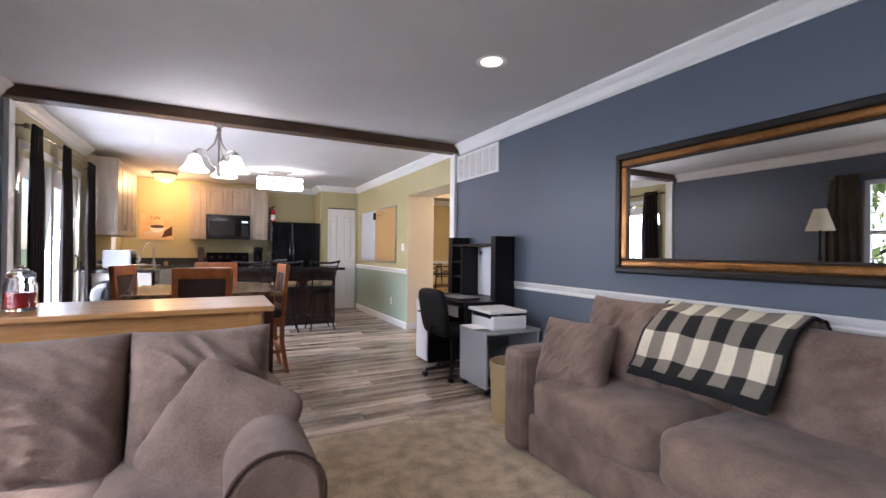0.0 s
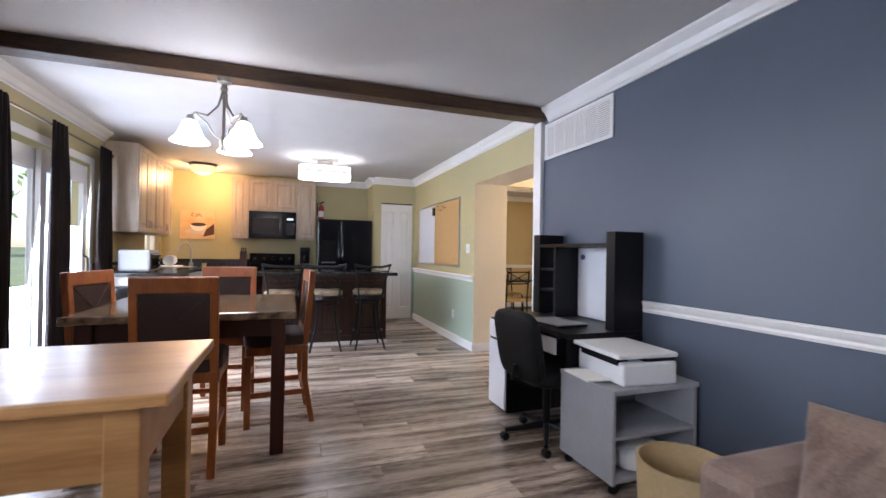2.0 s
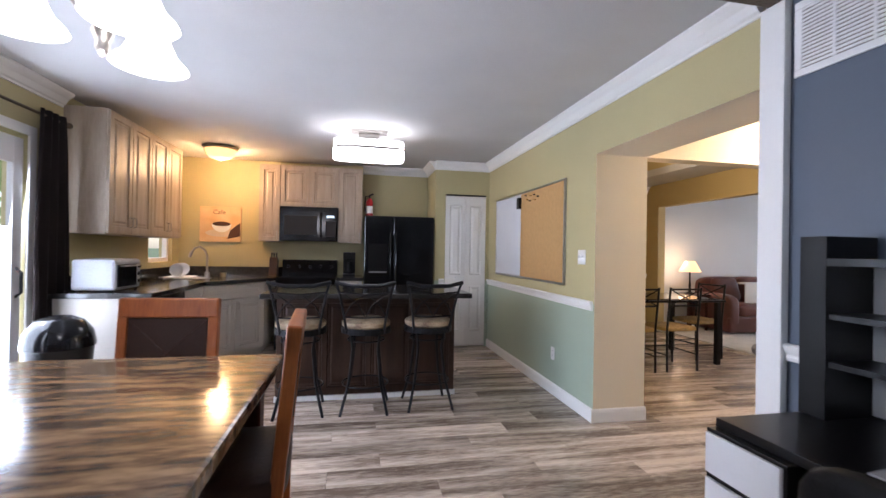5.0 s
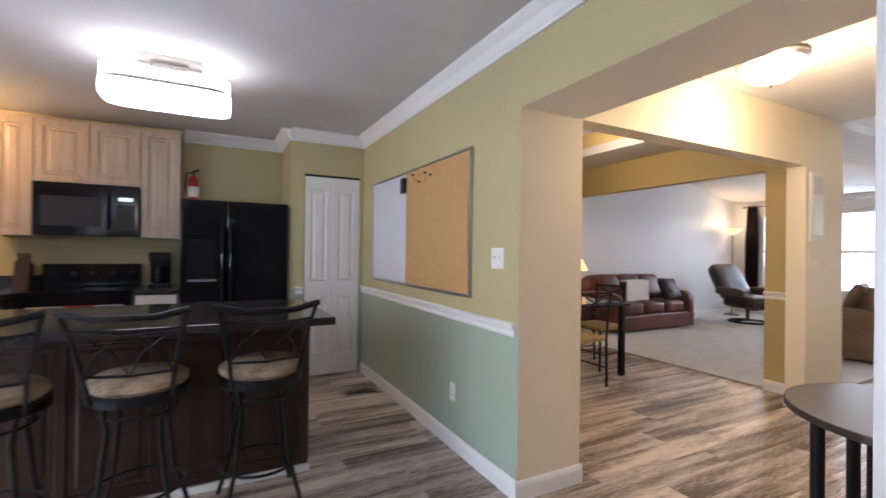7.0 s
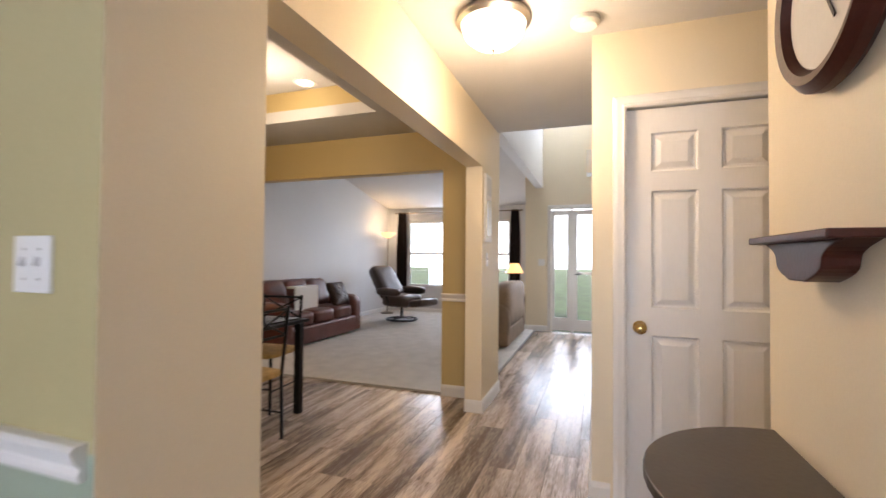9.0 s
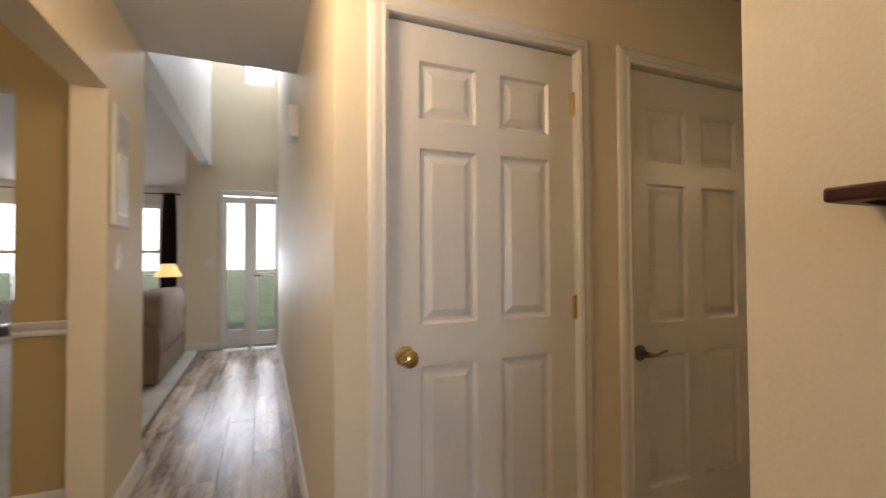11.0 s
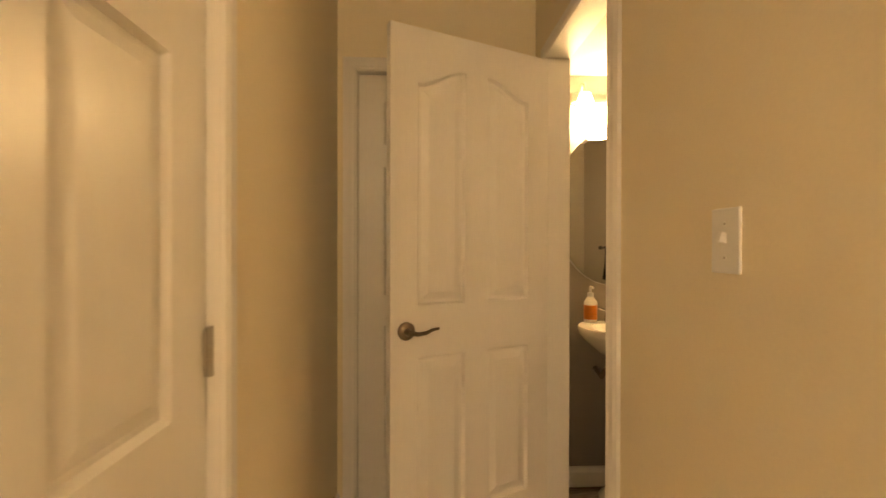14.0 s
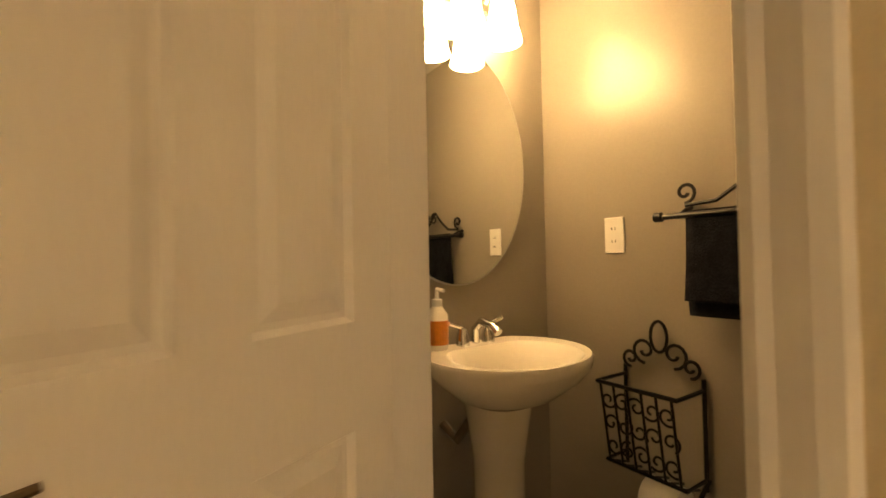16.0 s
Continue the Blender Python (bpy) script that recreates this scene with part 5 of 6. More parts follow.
def base_cabinet(outline, label):
    c = thing("base_cabinet", label, "cabinet", "lower kitchen cabinets")
    part("body", prism(B(), outline, 0.1, 0.87), "cab_white", c)
    cx = sum(p[0] for p in outline) / len(outline)
    cy = sum(p[1] for p in outline) / len(outline)
    part("kickboard", prism(B(), [(cx + (x - cx) * 0.93, cy + (y - cy) * 0.93) for x, y in outline], 0.002, 0.1), "cab_white", c)
    return c


c = base_cabinet([(-1.49, 6.76), (-0.76, 6.76), (-0.76, 6.84), (-1.49, 6.84)], "white base cabinet at the counter's end")
dw = thing("dishwasher", "black dishwasher built under the counter", "dishwasher")
part("body", box(B(), (-1.45, 6.845, 0.02), (-0.76, 7.44, 0.87)), "gloss_black", dw)
part("door", box(B(), (-0.759, 6.85, 0.1), (-0.735, 7.435, 0.72)), "gloss_black", dw, bevel=0.004)
part("panel", box(B(), (-0.759, 6.85, 0.73), (-0.73, 7.435, 0.865)), "gloss_black", dw, bevel=0.004)
c = base_cabinet([(-1.49, 7.445), (-0.76, 7.445), (-0.76, 7.96), (-1.49, 7.96)], "white base cabinet with drawer and door")
shaker(c, 0.5, 0.58, pose(-0.748, 7.45, 0.12), "cab_white", (0.03, 0.5), 90)
shaker(c, 0.5, 0.15, pose(-0.748, 7.45, 0.715), "cab_white", None, 90)
c = base_cabinet([(-1.49, 7.965), (-0.76, 7.965), (-0.28, 8.62), (-0.28, 9.39), (-1.49, 9.39)], "white diagonal corner sink cabinet")
ang = math.degrees(math.atan2(8.62 - 7.965, -0.28 + 0.76))
shaker(c, 0.38, 0.58, pose(-0.755, 7.955, 0.12, 0, 0, ang) @ pose(0.012, -0.006, 0), "cab_white", (0.35, 0.5))
shaker(c, 0.38, 0.58, pose(-0.755, 7.955, 0.12, 0, 0, ang) @ pose(0.4, -0.006, 0), "cab_white", (0.03, 0.5))
shaker(c, 0.768, 0.15, pose(-0.755, 7.955, 0.715, 0, 0, ang) @ pose(0.012, -0.006, 0), "cab_white")
c = base_cabinet([(0.56, 8.77), (0.865, 8.77), (0.865, 9.39), (0.56, 9.39)], "white narrow base cabinet beside the range")
shaker(c, 0.295, 0.58, pose(0.565, 8.757, 0.12), "cab_white", (0.03, 0.5))
shaker(c, 0.295, 0.15, pose(0.565, 8.757, 0.715), "cab_white")
wt = thing("countertop", "black granite countertop with a short backsplash", "countertop")
part("slab", prism(B(), [(-1.498, 6.74), (-0.72, 6.74), (-0.72, 7.95), (-0.25, 8.59), (-0.19, 8.73), (-0.19, 9.398), (-1.498, 9.398)], 0.872, 0.912), "granite_black", wt, bevel=0.004)
part("slab", box(B(), (0.55, 8.74, 0.872), (0.88, 9.398, 0.912)), "granite_black", wt, bevel=0.004)
part("backsplash", box(B(), (-1.498, 6.76, 0.912), (-1.478, 9.378, 1.015)), "granite_black", wt)
part("backsplash", box(B(), (-1.478, 9.378, 0.912), (-0.19, 9.398, 1.015)), "granite_black", wt)
fa = thing("kitchen_faucet", "tall curved nickel kitchen faucet at the corner sink", "faucet", at=pose(-0.95, 8.75, 0.912, 0, 0, -45))
part("spout", tube(B(), [(0, 0, 0), (0, 0, 0.25), (0, -0.03, 0.32), (0, -0.09, 0.36), (0, -0.15, 0.34), (0, -0.19, 0.28)], 0.013, 10), "brushed_nickel", fa, smooth=True)
part("base", lathe(B(), [(0, 0), (0.03, 0), (0.028, 0.05), (0.014, 0.07), (0, 0.07)]), "brushed_nickel", fa, smooth=True)
part("spray_head", tube(B(), [(0, -0.18, 0.3), (0, -0.205, 0.24)], 0.018, 10), "brushed_nickel", fa, smooth=True)
part("sink_basin", box(B(), (-0.25, -0.42, 0.0005), (0.25, -0.08, 0.006)), "steel", fa, "steel sink rim")
tagged(part("dish_sponge_holder", lathe(B(), [(0, 0), (0.03, 0), (0.034, 0.05), (0.03, 0.05), (0.026, 0.01), (0, 0.01)], (-0.78, 8.78, 0.912)), "kraft", None, "amber cup beside the faucet", True), category="cup")
dk = thing("dish_rack", "white dishes drying in a low rack by the sink", "dish rack", at=pose(-1.2, 8.65, 0.912))
part("tray", box(B(), (-0.13, -0.15, 0), (0.13, 0.15, 0.015)), "trim_white", dk, bevel=0.004)
for k in range(5):
    part("dish", lathe(B(), [(0, 0), (0.05, 0.004), (0.075, 0.02), (0.073, 0.023), (0.048, 0.008), (0, 0.004)], m=pose(0.0, -0.1 + k * 0.045, 0.09, 80)), "gloss_white", dk, smooth=True)
to = thing("toaster_oven", "stainless toaster oven on the black counter", "toaster oven", at=pose(-1.12, 6.98, 0.912))
part("body", box(B(), (-0.16, -0.2, 0.015), (0.14, 0.2, 0.25)), "cabinet_grey", to, bevel=0.025)
part("door", box(B(), (0.141, -0.18, 0.04), (0.15, 0.1, 0.21)), "gloss_black", to)
part("handle", tube(B(), [(0.15, -0.15, 0.2), (0.175, -0.15, 0.2), (0.175, 0.08, 0.2), (0.15, 0.08, 0.2)], 0.006), "steel", to, smooth=True)
for k in range(3):
    part("knob", lathe(B(), [(0, 0), (0.016, 0), (0.013, 0.015), (0, 0.016)], seg=12, m=pose(0.141, 0.15, 0.07 + k * 0.06, 0, 90)), "desk_black", to)
for x in (-0.13, 0.11):
    for y in (-0.17, 0.17):
        part("foot", lathe(B(), [(0, 0), (0.012, 0), (0.012, 0.016), (0, 0.016)], (x, y, 0), 8), "desk_black", to)
tc = thing("trash_can", "black trash can with a shiny domed lid", "trash can", at=pose(-1.12, 6.4, 0))
part("body", lathe(B(), [(0, 0.002), (0.15, 0.002), (0.185, 0.58), (0.19, 0.6), (0, 0.6)], seg=32), "desk_black", tc, smooth=True)
part("lid", lathe(B(), [(0.195, 0.6), (0.195, 0.63), (0.18, 0.7), (0.13, 0.77), (0.06, 0.8), (0, 0.805)], seg=32), "gloss_black", tc, smooth=True)
cm = thing("coffee_maker", "black coffee maker on the counter beside the range", "coffee maker", at=pose(0.7, 9.15, 0.912))
part("base", box(B(), (-0.08, -0.11, 0), (0.08, 0.1, 0.03)), "desk_black", cm, bevel=0.005)
part("column", box(B(), (-0.08, 0.02, 0.03), (0.08, 0.1, 0.32)), "desk_black", cm, bevel=0.01)
part("head", box(B(), (-0.08, -0.1, 0.24), (0.08, 0.02, 0.32)), "desk_black", cm, bevel=0.01)
part("carafe", lathe(B(), [(0, 0.032), (0.055, 0.032), (0.065, 0.09), (0.045, 0.17), (0.05, 0.19), (0, 0.19)], (0, -0.04, 0)), "gloss_black", cm, smooth=True)
kb = thing("knife_block", "dark knife block with knives on the counter", "knife block", at=pose(-0.27, 9.15, 0.912))
part("block", prism(B(), [(-0.06, 0), (0.07, 0), (0.09, 0.2), (0.0, 0.24)], -0.05, 0.05, Matrix(((0, 0, 1, 0), (1, 0, 0, 0), (0, 1, 0, 0), (0, 0, 0, 1)))), "island_wood", kb, bevel=0.004)
for k in range(3):
    part("knife_handle", tube(B(), [(-0.03 + k * 0.03, 0.04, 0.22), (-0.03 + k * 0.03, 0.03, 0.3)], 0.01), "desk_black", kb)

# painting: a cup of coffee on an orange ground
mat("canvas_orange", (0.62, 0.36, 0.16), 0.8, var=0.15, scale=5, bump=0.1, fine=200, second=(0.72, 0.50, 0.28))
mat("print_cream", (0.75, 0.6, 0.42), 0.8, bump=0.05)
mat("print_brown", (0.09, 0.035, 0.02), 0.8, bump=0.05)
pc = thing("wall_picture", "square canvas picture of a coffee cup on orange", "picture")
part("canvas", box(B(), (-1.24, 9.37, 1.34), (-0.73, 9.398, 1.81)), "canvas_orange", pc, bevel=0.004)
UP = Matrix(((1, 0, 0, 0), (0, 0, -1, 0), (0, 1, 0, 0), (0, 0, 0, 1)))


def flat(name, pts, y, thick, m, parent):
    part(name, prism(B(), pts, -y, -y + thick, UP), m, parent)


def ring_pts(cx, cz, rx, rz, n=28, a0=0.0, a1=2 * math.pi):
    return [(cx + rx * math.cos(a0 + (a1 - a0) * k / n), cz + rz * math.sin(a0 + (a1 - a0) * k / n)) for k in range(n)]


flat("saucer", ring_pts(-0.97, 1.46, 0.2, 0.05), 9.369, 0.002, "print_cream", pc)
flat("cup", ring_pts(-0.97, 1.58, 0.12, 0.11, 28, math.pi, 2 * math.pi + 0.1), 9.3665, 0.002, "paper_white", pc)
flat("coffee", ring_pts(-0.97, 1.58, 0.11, 0.03), 9.364, 0.002, "print_brown", pc)
flat("shadow_shape", [(-0.86, 1.5), (-0.74, 1.6), (-0.74, 1.42), (-0.9, 1.38)], 9.3675, 0.001, "print_brown", pc)
font = bpy.data.curves.new("word", "FONT")
font.body, font.size, font.extrude = "Cafe", 0.085, 0.0005
word = new("word", font)
word.data.materials.append(M["print_brown"])
word.matrix_basis = pose(-1.08, 9.367, 1.71, 90)
word.parent = pc

# island with stools
isl = thing("kitchen_island", "dark wood kitchen island with a black granite top", "island")
part("body", box(B(), (0.15, 6.9, 0.04), (1.65, 7.45, 0.88)), "island_wood", isl)
part("front_panel", panel_leaf(B(), 1.5, 0.83, 0.02, [(0.04 + k * 0.365, 0.365 + k * 0.365, 0.06, 0.77, 0) for k in range(4)]), "island_wood", isl).matrix_basis = pose(0.15, 6.889, 0.045)
part("base_strip", box(B(), (0.14, 6.87, 0.002), (1.66, 7.46, 0.04)), "trim_white", isl, "white base strip")
part("countertop", box(B(), (0.08, 6.55, 0.885), (1.72, 7.5, 0.925)), "granite_black", isl, "black granite slab", bevel=0.006)
mat("stool_cushion", (0.42, 0.33, 0.22), 0.8, var=0.3, scale=10, bump=0.1, second=(0.16, 0.10, 0.06))
mat("iron_dark", (0.022, 0.023, 0.027), 0.45, 0.7, var=0.2, bump=0.05, spec=0.3)


def bar_stool():
    s = thing("bar_stool", "dark wrought iron bar stool with a patterned round seat", "stool", "stools at the island")
    part("cushion", lathe(B(), [(0, 0.66), (0.17, 0.66), (0.19, 0.68), (0.19, 0.705), (0.16, 0.725), (0, 0.735)], seg=28), "stool_cushion", s, "round patterned seat cushion", True)
    part("seat_ring", lathe(B(), [(0.17, 0.62), (0.195, 0.62), (0.195, 0.66), (0.17, 0.66)], seg=28), "iron_dark", s)
    for k in range(4):
        a = math.pi / 4 + k * math.pi / 2
        c, n = math.cos(a), math.sin(a)
        part("leg", tube(B(), [(0.16 * c, 0.16 * n, 0.64), (0.135 * c, 0.135 * n, 0.5), (0.17 * c, 0.17 * n, 0.25), (0.25 * c, 0.25 * n, 0.01)], 0.011, 8), "iron_dark", s, smooth=True)
    for z, r in ((0.56, 0.142), (0.22, 0.178)):
        part("ring", tube(B(), [(r * math.cos(t), r * math.sin(t), z) for t in (2 * math.pi * k / 24 for k in range(24))], 0.007, 6, closed=True), "iron_dark", s, smooth=True)
    for x in (-1, 1):
        part("back_post", tube(B(), [(x * 0.14, -0.13, 0.63), (x * 0.155, -0.18, 0.75), (x * 0.185, -0.22, 0.92), (x * 0.21, -0.25, 1.02)], 0.01, 8), "iron_dark", s, smooth=True)
    part("top_rail", tube(B(), [(-0.22, -0.25, 1.025), (-0.1, -0.28, 1.0), (0.1, -0.28, 1.0), (0.22, -0.25, 1.025)], 0.015, 8), "iron_dark", s, smooth=True)
    part("back_rail", tube(B(), [(-0.19, -0.235, 0.95), (0, -0.262, 0.935), (0.19, -0.235, 0.95)], 0.007, 6), "iron_dark", s, smooth=True)
    part("back_rail", tube(B(), [(-0.155, -0.18, 0.76), (0, -0.2, 0.755), (0.155, -0.18, 0.76)], 0.007, 6), "iron_dark", s, smooth=True)
    for x in (-0.08, 0.08):
        part("scroll", tube(B(), [(x - 0.075, -0.195, 0.765), (x - 0.03, -0.215, 0.85), (x + 0.075, -0.245, 0.94)], 0.005, 6), "iron_dark", s, smooth=True)
        part("scroll", tube(B(), [(x + 0.075, -0.195, 0.765), (x + 0.03, -0.215, 0.85), (x - 0.075, -0.245, 0.94)], 0.005, 6), "iron_dark", s, smooth=True)
    return s


st = bar_stool()
st.matrix_basis = pose(0.37, 6.63, 0, 0, 0, 3)
copy_thing(st, pose(0.87, 6.62, 0, 0, 0, -4))
copy_thing(st, pose(1.37, 6.64, 0, 0, 0, 2))

# boards, switches and outlets on the green wall
mat("cork", (0.52, 0.31, 0.12), 0.85, var=0.06, scale=25, bump=0.12, fine=260)
mat("board_white", (0.62, 0.64, 0.68), 0.25, bump=0, var=0.03)
bd = thing("bulletin_board", "half whiteboard, half cork board in an aluminium frame", "board")
part("frame", frame_ring(B(), 6.54, 8.38, 0.995, 1.915, 0.02, 2.538, 2.518), "steel", bd, bevel=0.003)
part("whiteboard", box(B(), (2.522, 7.55, 1.015), (2.537, 8.36, 1.895)), "board_white", bd)
part("cork_panel", box(B(), (2.522, 6.56, 1.015), (2.537, 7.549, 1.895)), "cork", bd)
tagged(part("pen_holder", box(B(), (2.49, 7.53, 1.74), (2.517, 7.6, 1.86)), "black_metal", None, "small dark wire pen holder on the board"), category="pen holder")
for k in range(7):
    a = k * 0.9
    tagged(part("push_pin", lathe(B(), [(0, 0), (0.008, 0), (0.005, 0.012), (0.007, 0.018), (0, 0.019)], seg=8, m=pose(2.521, 7.4 - 0.05 * k + 0.02 * math.sin(a * 3), 1.83 + 0.035 * math.cos(a * 2), 0, -90)), "brass" if k % 2 else "desk_black", None, "small push pin stuck in the cork board"), category="pin", group="push pins")


def plate(name, label, m, toggles, outlet=False):
    """A wall plate facing -y of its own."""
    p = thing(name, label, "outlet" if outlet else "switch", at=m)
    w = 0.07 + 0.046 * (toggles - 1)
    part("plate", box(B(), (-w / 2, -0.006, -0.0575), (w / 2, -0.0005, 0.0575)), "trim_white", p, bevel=0.002)
    for k in range(toggles):
        x = (k - (toggles - 1) / 2) * 0.046
        if outlet:
            for z in (-0.02, 0.02):
                o = part("socket", lathe(B(), [(0, 0.0), (0.016, 0), (0.017, 0.003), (0, 0.003)], seg=18, m=pose(x, -0.0055, z, 90)), "trim_white", p)
                for s in (-0.006, 0.006):
                    part("slot", box(B(), (x + s - 0.0012, -0.0092, z - 0.004), (x + s + 0.0012, -0.0085, z + 0.005)), "desk_black", o)
        else:
            part("toggle", box(B(), (-0.005, -0.014, -0.006), (0.005, 0, 0.012), pose(x, -0.005, 0, -18)), "trim_white", p, bevel=0.001)
            for z in (-0.03, 0.03):
                part("screw", lathe(B(), [(0, 0), (0.003, 0), (0.0025, 0.001), (0, 0.001)], seg=8, m=pose(x, -0.006, z, 90)), "brushed_nickel", p)


plate("light_switch", "white double light switch plate on the yellow wall", pose(2.54, 6.27, 1.24, 0, 0, -90), 2)
plate("wall_outlet", "white outlet plate on the green wall", pose(2.54, 6.76, 0.365, 0, 0, -90), 1, True)
plate("light_switch", "white single switch plate on the corridor wall", pose(3.5, 3.31, 1.25, 0, 0, 90), 1)
plate("wall_outlet", "white outlet plate on the bathroom wall", pose(2.64, 2.13, 1.195, 0, 0, 90), 1, True)
plate("light_switch", "white switch plate on the foyer wall", pose(9.76, 6.1, 1.2, 0, 0, -90), 2)
plate("light_switch", "white switch plate on the hall pillar", pose(5.62, 6.08, 1.25), 1)
th = thing("wall_panel", "white framed panel with small glass pane on the pillar", "wall panel")
part("frame", box(B(), (5.5, 6.06, 1.4), (5.72, 6.078, 1.97)), "trim_white", th, bevel=0.004)
part("pane", box(B(), (5.525, 6.055, 1.45), (5.695, 6.059, 1.75)), "mirror_glass", th)
part("vent_face", box(B(), (5.525, 6.056, 1.79), (5.695, 6.059, 1.94)), "pale_paint", th)
tagged(part("floor_register", box(B(), (2.2, 8.05, 0.001), (2.48, 8.15, 0.005)), "bronze", None, "small bronze floor air register"), category="vent")
tagged(part("door_chime", box(B(), (5.9, 5.222, 2.0), (6.1, 5.28, 2.2)), "trim_white", None, "white door chime box high on the foyer wall", bevel=0.006), category="door chime")

# ---- hall ----
mat("espresso", (0.055, 0.042, 0.034), 0.35, var=0.12, scale=4, bump=0.03, fine=60)
mat("mahogany", (0.06, 0.014, 0.009), 0.4, var=0.2, scale=4, bump=0.02, spec=0.3)
hm = thing("half_moon_table", "dark brown half-moon hall table with a lower shelf", "table")


def half_moon(r):
    return [(3.05 + r * math.cos(a), 4.74 + r * math.sin(a)) for a in (math.pi * k / 24 for k in range(25))]


part("tabletop", prism(B(), half_moon(0.36), 0.775, 0.8), "espresso", hm, bevel=0.004)
part("shelf", prism(B(), half_moon(0.32), 0.2, 0.22), "espresso", hm, bevel=0.003)
for x, y in ((2.78, 4.79), (3.28, 4.79), (2.9, 4.97), (3.16, 4.97)):
    part("leg", tube(B(), [(x, y, 0.002), (x, y, 0.775)], 0.02, 14), "desk_black", hm, smooth=True)
sh = thing("wall_shelf", "small carved mahogany wall shelf in the hall", "shelf")
part("board", box(B(), (2.93, 4.722, 1.3), (3.35, 4.815, 1.318)), "mahogany", sh, bevel=0.004)
ogee = [(2.95 + 0.15 * u + 0.022 * math.sin(2 * math.pi * u), 1.3 - 0.085 * u) for u in (k / 12 for k in range(13))]
part("moulding", prism(B(), ogee + [(6.28 - x, z) for x, z in ogee[::-1]], -4.785, -4.722, Matrix(((1, 0, 0, 0), (0, 0, -1, 0), (0, 1, 0, 0), (0, 0, 0, 1)))), "mahogany", sh, "carved curved underside", bevel=0.003)
ck = thing("wall_clock", "round wall clock in a dark mahogany case", "clock", at=pose(3.08, 4.722, 1.83, -90))
part("case", lathe(B(), [(0, 0.0), (0.2, 0.0), (0.215, 0.015), (0.215, 0.035), (0.195, 0.055), (0.175, 0.05), (0.165, 0.03), (0, 0.03)], seg=48), "mahogany", ck, smooth=True)
part("dial", lathe(B(), [(0, 0.032), (0.163, 0.032)], seg=40), "paper_white", ck)
for a, l in ((0.5, 0.1), (2.4, 0.14)):
    part("clock_arm", box(B(), (-0.004, 0, 0.034), (0.004, l, 0.036), pose(0, 0, 0, 0, 0, math.degrees(a))), "desk_black", ck)

# ---- powder room ----
mat("porcelain", (0.82, 0.79, 0.73), 0.12, bump=0, var=0.02)
sk = thing("pedestal_sink", "white porcelain pedestal sink with chrome faucet", "sink", at=pose(3.045, 1.835, 0))


def basin(r, rows, squash=1.0):
    bm = B()
    rings = []
    for s, z, dy in rows:
        ring = []
        for k in range(40):
            a = 2 * math.pi * k / 40
            x, y = math.cos(a), math.sin(a)
            y = y if y > 0 else max(y * 1.0, -0.78)
            ring.append(bm.verts.new((0.25 * s * x, 0.215 + dy + 0.225 * s * y + (0.0 if y > 0 else 0.03 * (1 - s)), z)))
        rings.append(ring)
    for a, b in zip(rings, rings[1:]):
        for k in range(40):
            q = (k + 1) % 40
            bm.faces.new((a[k], a[q], b[q], b[k]))
    bm.faces.new(rings[-1])
    bm.faces.new(rings[0][::-1])
    return bm


part("basin", basin(0.3, [(0.36, 0.715, -0.02), (0.62, 0.745, -0.01), (0.86, 0.795, 0), (0.98, 0.83, 0), (1.0, 0.855, 0), (0.98, 0.865, 0), (0.8, 0.863, 0.03), (0.72, 0.84, 0.03), (0.6, 0.78, 0.03), (0.3, 0.75, 0.03)]), "porcelain", sk, smooth=True)
part("pedestal", lathe(B(), [(0, 0.002), (0.13, 0.002), (0.13, 0.03), (0.095, 0.07), (0.072, 0.3), (0.075, 0.55), (0.1, 0.715), (0, 0.718)], (0, 0.17, 0), 28), "porcelain", sk, smooth=True)
part("faucet_spout", tube(B(), [(0, 0.07, 0.865), (0, 0.07, 0.91), (0, 0.1, 0.935), (0, 0.16, 0.925), (0, 0.18, 0.91)], 0.013, 10), "chrome", sk, smooth=True)
for x in (-0.05, 0.05):
    part("faucet_handle", tube(lathe(B(), [(0, 0.864), (0.022, 0.864), (0.02, 0.89), (0.013, 0.915), (0, 0.92)], (x, 0.07, 0), 14), [(x, 0.07, 0.915), (x * 2.1, 0.075, 0.935)], 0.007, 8), "chrome", sk, smooth=True)
part("overflow_hole", lathe(B(), [(0, 0), (0.012, 0), (0, 0.001)], seg=14, m=pose(0, 0.093, 0.83, -55)), "desk_black", sk)
part("drain_pipe", tube(B(), [(0.1, 0.03, 0.62), (0.1, 0.1, 0.6), (0.06, 0.12, 0.66)], 0.016), "bronze", sk, smooth=True)
mat("soap_orange", (0.7, 0.22, 0.03), 0.3, bump=0)
sp = thing("soap_bottle", "white hand soap bottle with an orange label", "soap bottle", at=pose(3.19, 1.91, 0.866))
part("bottle", lathe(B(), [(0, 0), (0.03, 0), (0.032, 0.01), (0.032, 0.1), (0.015, 0.125), (0, 0.125)]), "porcelain", sp, smooth=True)
part("label_band", lathe(B(), [(0.0325, 0.015), (0.0325, 0.085)]), "soap_orange", sp, "orange printed label")
part("pump", tube(lathe(B(), [(0, 0.125), (0.016, 0.125), (0.016, 0.145), (0.006, 0.148), (0.006, 0.175), (0, 0.175)]), [(0, 0, 0.175), (0, 0.035, 0.172)], 0.006), "gloss_white", sp, smooth=True)
om = thing("oval_mirror", "frameless oval mirror above the pedestal sink", "mirror")
part("glass", prism(B(), ring_pts(3.05, 1.445, 0.295, 0.4, 64), -1.838, -1.832, UP), "mirror_glass", om)
part("edge", prism(B(), ring_pts(3.05, 1.445, 0.3, 0.405, 64), -1.8345, -1.8305, UP), "steel", om)
